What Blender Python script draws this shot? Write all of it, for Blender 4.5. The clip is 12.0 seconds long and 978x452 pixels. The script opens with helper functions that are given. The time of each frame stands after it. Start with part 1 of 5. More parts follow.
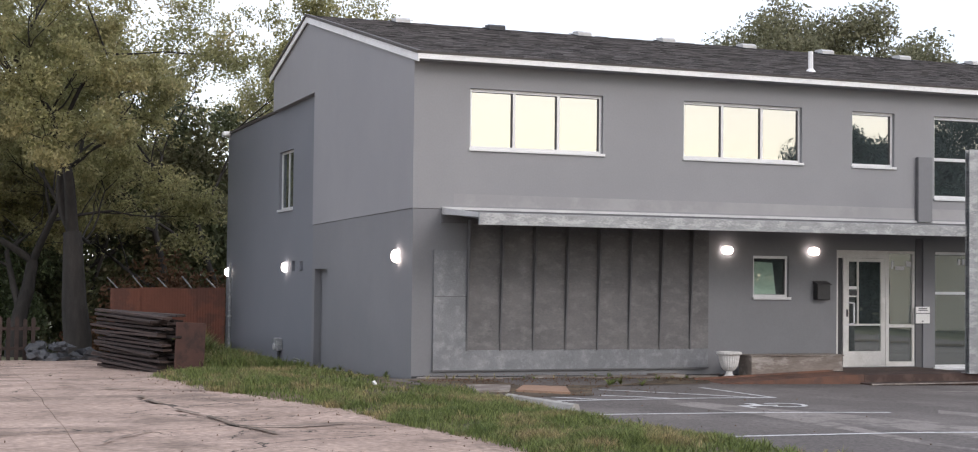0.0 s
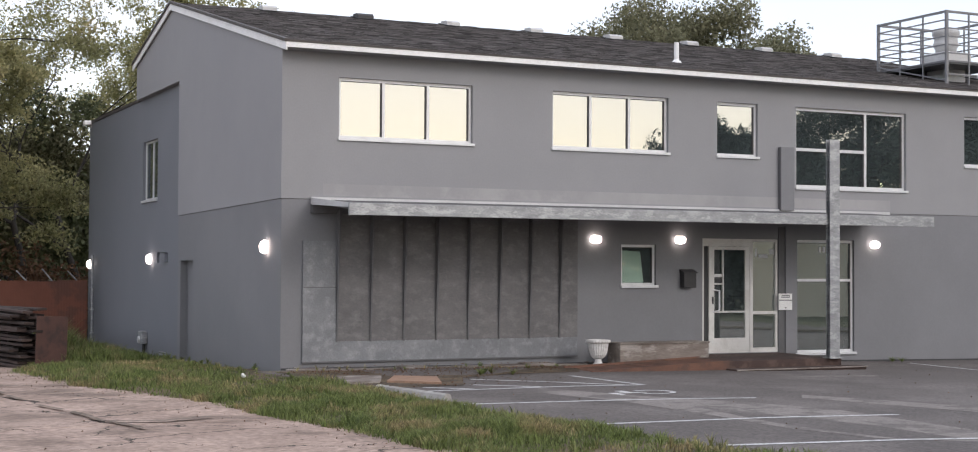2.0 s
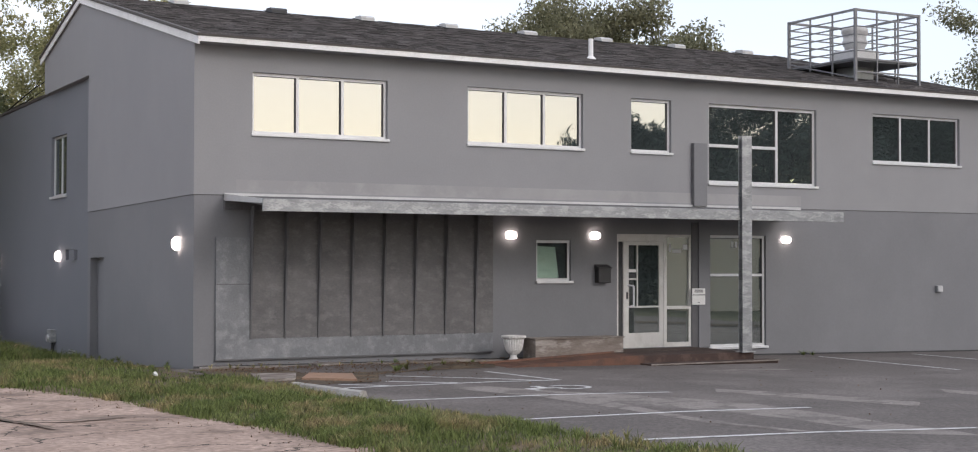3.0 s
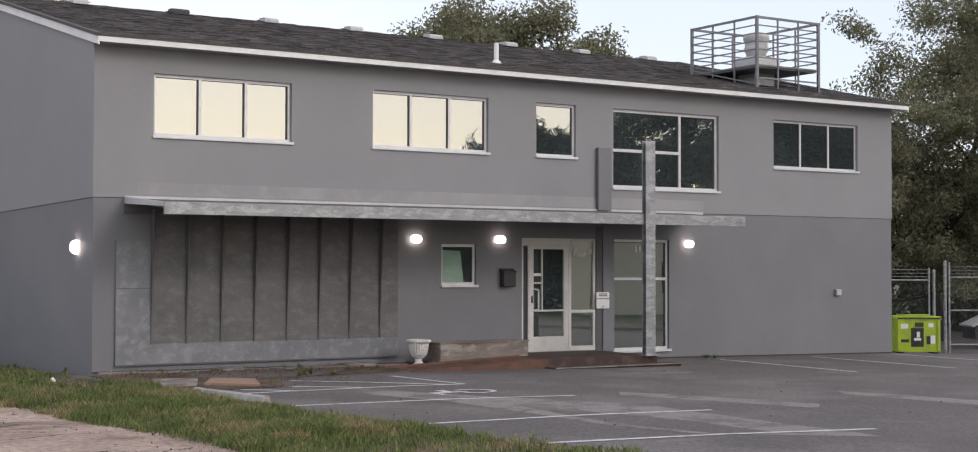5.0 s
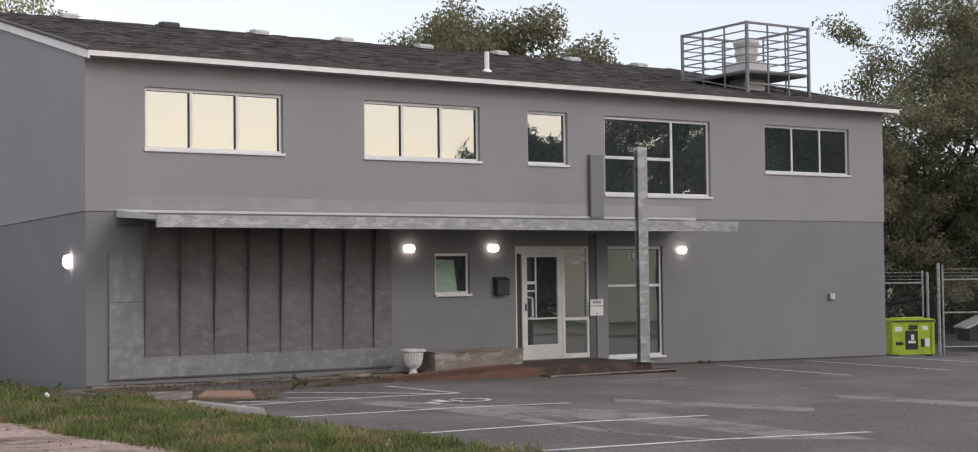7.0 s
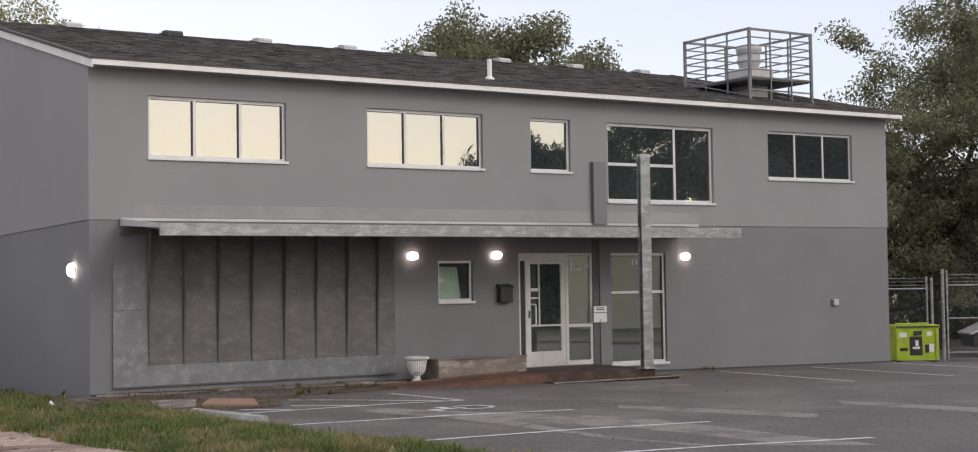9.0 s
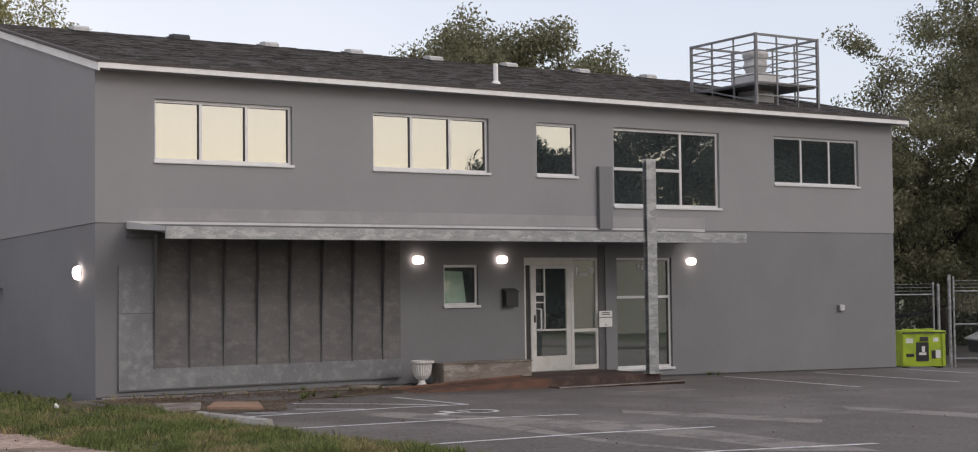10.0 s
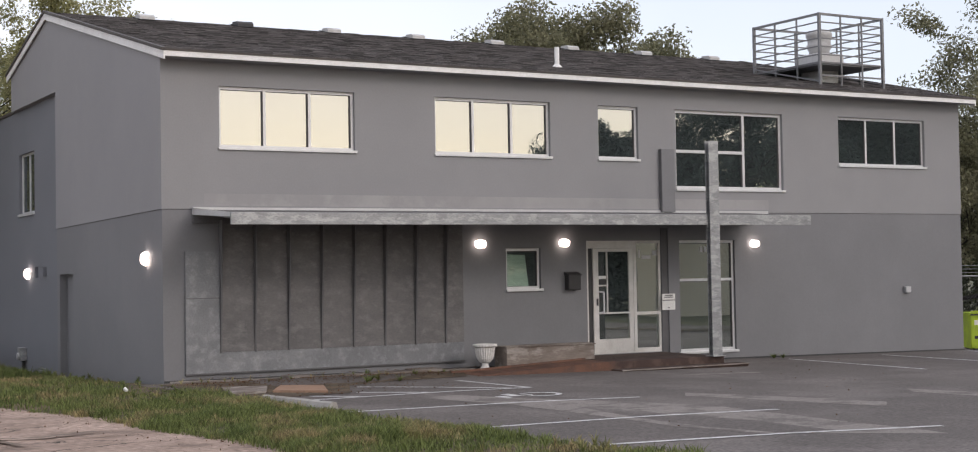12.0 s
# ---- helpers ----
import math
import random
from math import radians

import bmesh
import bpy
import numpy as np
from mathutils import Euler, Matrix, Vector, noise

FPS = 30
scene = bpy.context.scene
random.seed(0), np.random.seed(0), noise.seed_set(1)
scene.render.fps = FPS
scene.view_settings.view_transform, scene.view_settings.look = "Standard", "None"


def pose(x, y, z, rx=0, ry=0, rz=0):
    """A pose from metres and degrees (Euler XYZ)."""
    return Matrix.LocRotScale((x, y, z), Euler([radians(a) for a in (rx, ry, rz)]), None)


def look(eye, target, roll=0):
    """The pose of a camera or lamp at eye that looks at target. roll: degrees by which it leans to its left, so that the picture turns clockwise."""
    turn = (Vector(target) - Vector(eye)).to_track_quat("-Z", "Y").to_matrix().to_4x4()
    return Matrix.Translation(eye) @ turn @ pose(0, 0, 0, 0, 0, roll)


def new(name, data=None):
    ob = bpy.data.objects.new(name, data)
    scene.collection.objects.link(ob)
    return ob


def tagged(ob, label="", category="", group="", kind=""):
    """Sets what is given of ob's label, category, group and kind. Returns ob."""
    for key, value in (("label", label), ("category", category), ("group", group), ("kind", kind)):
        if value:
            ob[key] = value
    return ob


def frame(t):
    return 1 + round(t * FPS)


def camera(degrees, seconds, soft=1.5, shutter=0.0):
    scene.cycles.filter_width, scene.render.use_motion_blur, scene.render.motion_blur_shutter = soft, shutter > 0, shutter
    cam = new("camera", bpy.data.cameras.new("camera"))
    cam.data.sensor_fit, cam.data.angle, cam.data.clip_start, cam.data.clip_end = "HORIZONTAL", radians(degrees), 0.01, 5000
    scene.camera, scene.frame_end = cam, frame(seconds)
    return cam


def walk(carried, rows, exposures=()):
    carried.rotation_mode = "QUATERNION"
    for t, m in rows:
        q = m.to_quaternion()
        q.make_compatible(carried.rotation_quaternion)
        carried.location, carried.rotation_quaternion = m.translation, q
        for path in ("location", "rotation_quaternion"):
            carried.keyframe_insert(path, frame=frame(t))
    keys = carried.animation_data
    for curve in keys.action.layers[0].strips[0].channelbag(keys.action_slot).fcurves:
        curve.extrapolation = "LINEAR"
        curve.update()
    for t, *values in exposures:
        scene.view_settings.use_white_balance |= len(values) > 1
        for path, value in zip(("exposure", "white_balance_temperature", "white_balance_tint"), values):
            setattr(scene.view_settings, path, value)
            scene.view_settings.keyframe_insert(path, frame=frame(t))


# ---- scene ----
cam = camera(36.7, 12.0, soft=1.1)
PATH = [
    (0, (-7.659, -24.384, 1.774), (-6.962, -22.511, 1.841), 0.7),
    (0.5, (-7.667, -24.368, 1.774), (-6.926, -22.511, 1.827), 0.9),
    (1, (-7.675, -24.35, 1.774), (-6.896, -22.509, 1.83), 0.6),
    (1.5, (-7.68, -24.329, 1.774), (-6.838, -22.515, 1.824), 0.6),
    (2, (-7.683, -24.304, 1.774), (-6.82, -22.501, 1.829), 0.3),
    (2.5, (-7.682, -24.278, 1.773), (-6.753, -22.508, 1.821), 0.3),
    (3, (-7.68, -24.254, 1.773), (-6.713, -22.503, 1.823), 0.1),
    (3.5, (-7.675, -24.235, 1.773), (-6.667, -22.508, 1.823), 0.1),
    (3.7, (-7.673, -24.23, 1.772), (-6.646, -22.514, 1.821), 0.1),
    (5.3, (-7.653, -24.211, 1.764), (-6.575, -22.527, 1.821), 0.1),
    (5.5, (-7.651, -24.21, 1.764), (-6.584, -22.52, 1.824), -0.1),
    (6, (-7.649, -24.212, 1.763), (-6.569, -22.53, 1.83), -0.4),
    (6.5, (-7.648, -24.217, 1.763), (-6.56, -22.54, 1.826), -0.4),
    (7, (-7.647, -24.225, 1.762), (-6.563, -22.546, 1.83), -0.7),
    (8.8, (-7.644, -24.257, 1.758), (-6.56, -22.577, 1.827), -0.6),
    (9, (-7.641, -24.26, 1.758), (-6.562, -22.578, 1.836), -0.9),
    (9.5, (-7.633, -24.269, 1.758), (-6.549, -22.591, 1.844), -0.7),
    (10, (-7.623, -24.281, 1.757), (-6.552, -22.594, 1.841), -0.7),
    (10.5, (-7.618, -24.296, 1.757), (-6.572, -22.593, 1.827), -0.6),
    (11, (-7.619, -24.317, 1.757), (-6.621, -22.585, 1.815), -0.8),
    (11.5, (-7.626, -24.341, 1.757), (-6.639, -22.603, 1.815), -0.8),
    (12, (-7.631, -24.365, 1.757), (-6.634, -22.632, 1.82), -1.0),
]
walk(cam, [(t, look(eye, target, roll)) for t, eye, target, roll in PATH],
     exposures=[(0, 0.66, 6350, 13), (3, 0.46, 6420, 13), (6.5, 0.3, 6580, 14), (9, 0.28, 6700, 14), (9.5, 0.17, 6700, 14), (10, 0.11, 6700, 14), (11, 0.27, 6690, 14), (12, 0.32, 6640, 14)])


# ---- world and light ----
world = bpy.data.worlds.new("world")
scene.world = world
world.use_nodes = True
wn, wl = world.node_tree.nodes, world.node_tree.links
wn.clear()
SUN_ELEV, SUN_ROT = radians(30), radians(160)


def wnode(kind, **kw):
    n = wn.new(kind)
    for k, v in kw.items():
        n.inputs[k].default_value = v
    return n


sky = wn.new("ShaderNodeTexSky")
sky.sky_type = "NISHITA"
sky.sun_disc = False
sky.sun_elevation, sky.sun_rotation = SUN_ELEV, SUN_ROT
sky_bg = wnode("ShaderNodeBackground", Strength=0.05)
wl.new(sky.outputs[0], sky_bg.inputs[0])
# thin overcast: warm on the side of the low sun, paler blue away from it
coord = wn.new("ShaderNodeTexCoord")
dot = wn.new("ShaderNodeVectorMath")
dot.operation = "DOT_PRODUCT"
dot.inputs[1].default_value = (0.36, -0.92, 0.12)
wl.new(coord.outputs["Generated"], dot.inputs[0])
warm = wn.new("ShaderNodeMapRange")
warm.interpolation_type = "SMOOTHSTEP"
warm.inputs["From Min"].default_value, warm.inputs["From Max"].default_value = -0.2, 1.0
wl.new(dot.outputs["Value"], warm.inputs["Value"])
cloud = wn.new("ShaderNodeTexNoise")
cloud.inputs["Scale"].default_value, cloud.inputs["Detail"].default_value = 2.2, 4
wl.new(coord.outputs["Generated"], cloud.inputs["Vector"])
side = wn.new("ShaderNodeVectorMath")
side.operation = "DOT_PRODUCT"
side.inputs[1].default_value = (0.75, 0.1, 0.5)
wl.new(coord.outputs["Generated"], side.inputs[0])
add = wn.new("ShaderNodeMath")
add.operation = "MULTIPLY_ADD"
add.inputs[1].default_value = 0.55
wl.new(cloud.outputs["Fac"], add.inputs[0])
wl.new(side.outputs["Value"], add.inputs[2])
blue = wn.new("ShaderNodeMapRange")
blue.inputs["From Min"].default_value, blue.inputs["From Max"].default_value = 0.66, 1.12
wl.new(add.outputs[0], blue.inputs["Value"])
cool = wn.new("ShaderNodeMixRGB")
cool.inputs[1].default_value = (0.95, 0.935, 0.965, 1)
cool.inputs[2].default_value = (0.64, 0.715, 0.825, 1)
wl.new(blue.outputs[0], cool.inputs[0])
tone = wn.new("ShaderNodeMixRGB")
tone.inputs[2].default_value = (0.89, 0.83, 0.755, 1)
wl.new(warm.outputs[0], tone.inputs[0])
wl.new(cool.outputs[0], tone.inputs[1])
veil = wnode("ShaderNodeBackground", Strength=0.68)
wl.new(tone.outputs[0], veil.inputs[0])
both = wn.new("ShaderNodeAddShader")
wl.new(sky_bg.outputs[0], both.inputs[0])
wl.new(veil.outputs[0], both.inputs[1])
wout = wn.new("ShaderNodeOutputWorld")
wl.new(both.outputs[0], wout.inputs[0])

sun = new("sun", bpy.data.lights.new("sun", "SUN"))
sun.data.energy, sun.data.angle, sun.data.color = 0.5, radians(16), (1.0, 0.95, 0.9)
sun.matrix_world = look((9, -23, 12), (0, 0, 0))


# ---- materials ----
def surface(name, c1, c2, scale=3.0, rough=0.8, metal=0.0, bump=0.15, fine=60.0, c3=None, c3_scale=0.6, c3_amount=0.5, c3_edge=0.08, vary=0.0, stretch=(1, 1, 1), spec=0.5, island=0.0, cracks=0.0, grit=0.15, thin=0.0):
    """Two-scale noise colour with grain, optional blotches of c3, roughness variation and fine bump."""
    m = bpy.data.materials.new(name)
    m.use_nodes = True
    n, l = m.node_tree.nodes, m.node_tree.links
    b = n["Principled BSDF"]
    geo = n.new("ShaderNodeNewGeometry")
    mp = n.new("ShaderNodeMapping")
    mp.inputs["Scale"].default_value = stretch
    l.new(geo.outputs["Position"], mp.inputs["Vector"])

    def noi(sc, detail=5, r=0.6):
        t = n.new("ShaderNodeTexNoise")
        t.inputs["Scale"].default_value, t.inputs["Detail"].default_value, t.inputs["Roughness"].default_value = sc, detail, r
        l.new(mp.outputs[0], t.inputs["Vector"])
        return t

    big, small = noi(scale), noi(fine, 3)
    ramp = n.new("ShaderNodeMapRange")
    ramp.inputs["From Min"].default_value, ramp.inputs["From Max"].default_value = 0.3, 0.7
    l.new(big.outputs["Fac"], ramp.inputs["Value"])
    mix = n.new("ShaderNodeMixRGB")
    mix.inputs[1].default_value, mix.inputs[2].default_value = (*c1, 1), (*c2, 1)
    l.new(ramp.outputs[0], mix.inputs[0])
    col = mix.outputs[0]
    if c3:
        blot = noi(c3_scale, 6, 0.65)
        edge = n.new("ShaderNodeMapRange")
        edge.inputs["From Min"].default_value, edge.inputs["From Max"].default_value = 0.5, 0.5 + c3_edge
        edge.inputs["To Max"].default_value = c3_amount
        l.new(blot.outputs["Fac"], edge.inputs["Value"])
        mx = n.new("ShaderNodeMixRGB")
        mx.inputs[2].default_value = (*c3, 1)
        l.new(edge.outputs[0], mx.inputs[0])
        l.new(col, mx.inputs[1])
        col = mx.outputs[0]
    if cracks:
        wob = noi(1.6, 4)
        sh = n.new("ShaderNodeVectorMath")
        sh.operation = "MULTIPLY_ADD"
        sh.inputs[1].default_value = (0.9, 0.9, 0)
        l.new(wob.outputs["Color"], sh.inputs[0])
        l.new(mp.outputs[0], sh.inputs[2])
        vo = n.new("ShaderNodeTexVoronoi")
        vo.feature = "DISTANCE_TO_EDGE"
        vo.inputs["Scale"].default_value = cracks
        l.new(sh.outputs[0], vo.inputs["Vector"])
        gate = noi(0.35, 3)
        wide = n.new("ShaderNodeMapRange")
        wide.inputs["From Min"].default_value, wide.inputs["From Max"].default_value = 0.42, 0.62
        wide.inputs["To Max"].default_value = 0.011
        l.new(gate.outputs["Fac"], wide.inputs["Value"])
        lt = n.new("ShaderNodeMath")
        lt.operation = "LESS_THAN"
        l.new(vo.outputs["Distance"], lt.inputs[0])
        l.new(wide.outputs[0], lt.inputs[1])
        cm = n.new("ShaderNodeMixRGB")
        cm.inputs[2].default_value = (0.045, 0.035, 0.025, 1)
        l.new(lt.outputs[0], cm.inputs[0])
        l.new(col, cm.inputs[1])
        col = cm.outputs[0]
    grain = n.new("ShaderNodeMapRange")
    grain.inputs["From Min"].default_value, grain.inputs["From Max"].default_value = 0.25, 0.75
    grain.inputs["To Min"].default_value, grain.inputs["To Max"].default_value = 1 - grit, 1 + grit
    l.new(small.outputs["Fac"], grain.inputs["Value"])
    value = grain.outputs[0]
    for amount, source in ((vary, "object"), (island, "island")):
        if amount:
            if source == "object":
                rnd = n.new("ShaderNodeObjectInfo").outputs["Random"]
            else:
                rnd = n.new("ShaderNodeNewGeometry").outputs["Random Per Island"]
            rr = n.new("ShaderNodeMapRange")
            rr.inputs["To Min"].default_value, rr.inputs["To Max"].default_value = 1 - amount, 1 + amount
            l.new(rnd, rr.inputs["Value"])
            mu = n.new("ShaderNodeMath")
            mu.operation = "MULTIPLY"
            l.new(value, mu.inputs[0])
            l.new(rr.outputs[0], mu.inputs[1])
            value = mu.outputs[0]
    hsv = n.new("ShaderNodeHueSaturation")
    l.new(value, hsv.inputs["Value"])
    l.new(col, hsv.inputs["Color"])
    l.new(hsv.outputs[0], b.inputs["Base Color"])
    rg = n.new("ShaderNodeMapRange")
    rg.inputs["To Min"].default_value, rg.inputs["To Max"].default_value = max(rough - 0.12, 0.03), min(rough + 0.12, 1)
    l.new(big.outputs["Fac"], rg.inputs["Value"])
    l.new(rg.outputs[0], b.inputs["Roughness"])
    b.inputs["Metallic"].default_value = metal
    b.inputs["Specular IOR Level"].default_value = spec
    if thin:
        tr = n.new("ShaderNodeBsdfTranslucent")
        l.new(hsv.outputs[0], tr.inputs["Color"])
        ms = n.new("ShaderNodeMixShader")
        ms.inputs[0].default_value = thin
        l.new(b.outputs[0], ms.inputs[1])
        l.new(tr.outputs[0], ms.inputs[2])
        l.new(ms.outputs[0], n["Material Output"].inputs[0])
    if bump:
        bp = n.new("ShaderNodeBump")
        bp.inputs["Strength"].default_value, bp.inputs["Distance"].default_value = bump, 0.01
        l.new(small.outputs["Fac"], bp.inputs["Height"])
        l.new(bp.outputs[0], b.inputs["Normal"])
    return m


def glow(name, colour, strength):
    m = bpy.data.materials.new(name)
    m.use_nodes = True
    b = m.node_tree.nodes["Principled BSDF"]
    b.inputs["Base Color"].default_value = (0.8, 0.8, 0.8, 1)
    b.inputs["Emission Color"].default_value = (*colour, 1)
    b.inputs["Emission Strength"].default_value = strength
    return m


def glazing(name, mirror, tint, gloss_tint=(1, 1, 1), wavy=0.12):
    """Coated window glass: part mirror, part tinted see-through."""
    m = bpy.data.materials.new(name)
    m.use_nodes = True
    n, l = m.node_tree.nodes, m.node_tree.links
    n.remove(n["Principled BSDF"])
    g = n.new("ShaderNodeBsdfGlossy")
    g.inputs["Color"].default_value, g.inputs["Roughness"].default_value = (*gloss_tint, 1), 0.01
    wave = n.new("ShaderNodeTexNoise")
    wave.inputs["Scale"].default_value = 1.1
    geo = n.new("ShaderNodeNewGeometry")
    l.new(geo.outputs["Position"], wave.inputs["Vector"])
    bp = n.new("ShaderNodeBump")
    bp.inputs["Strength"].default_value, bp.inputs["Distance"].default_value = wavy, 0.02
    l.new(wave.outputs["Fac"], bp.inputs["Height"])
    l.new(bp.outputs[0], g.inputs["Normal"])
    t = n.new("ShaderNodeBsdfTransparent")
    t.inputs["Color"].default_value = (*tint, 1)
    mx = n.new("ShaderNodeMixShader")
    mx.inputs[0].default_value = mirror
    l.new(t.outputs[0], mx.inputs[1])
    l.new(g.outputs[0], mx.inputs[2])
    # dirty film whose bluish colour also lifts dark reflections like haze
    haze_film = n.new("ShaderNodeBsdfDiffuse")
    haze_film.inputs["Color"].default_value = (0.45, 0.55, 0.58, 1)
    film_mix = n.new("ShaderNodeMixShader")
    film_mix.inputs[0].default_value = 0.05
    l.new(mx.outputs[0], film_mix.inputs[1])
    l.new(haze_film.outputs[0], film_mix.inputs[2])
    l.new(film_mix.outputs[0], n["Material Output"].inputs[0])
    return m


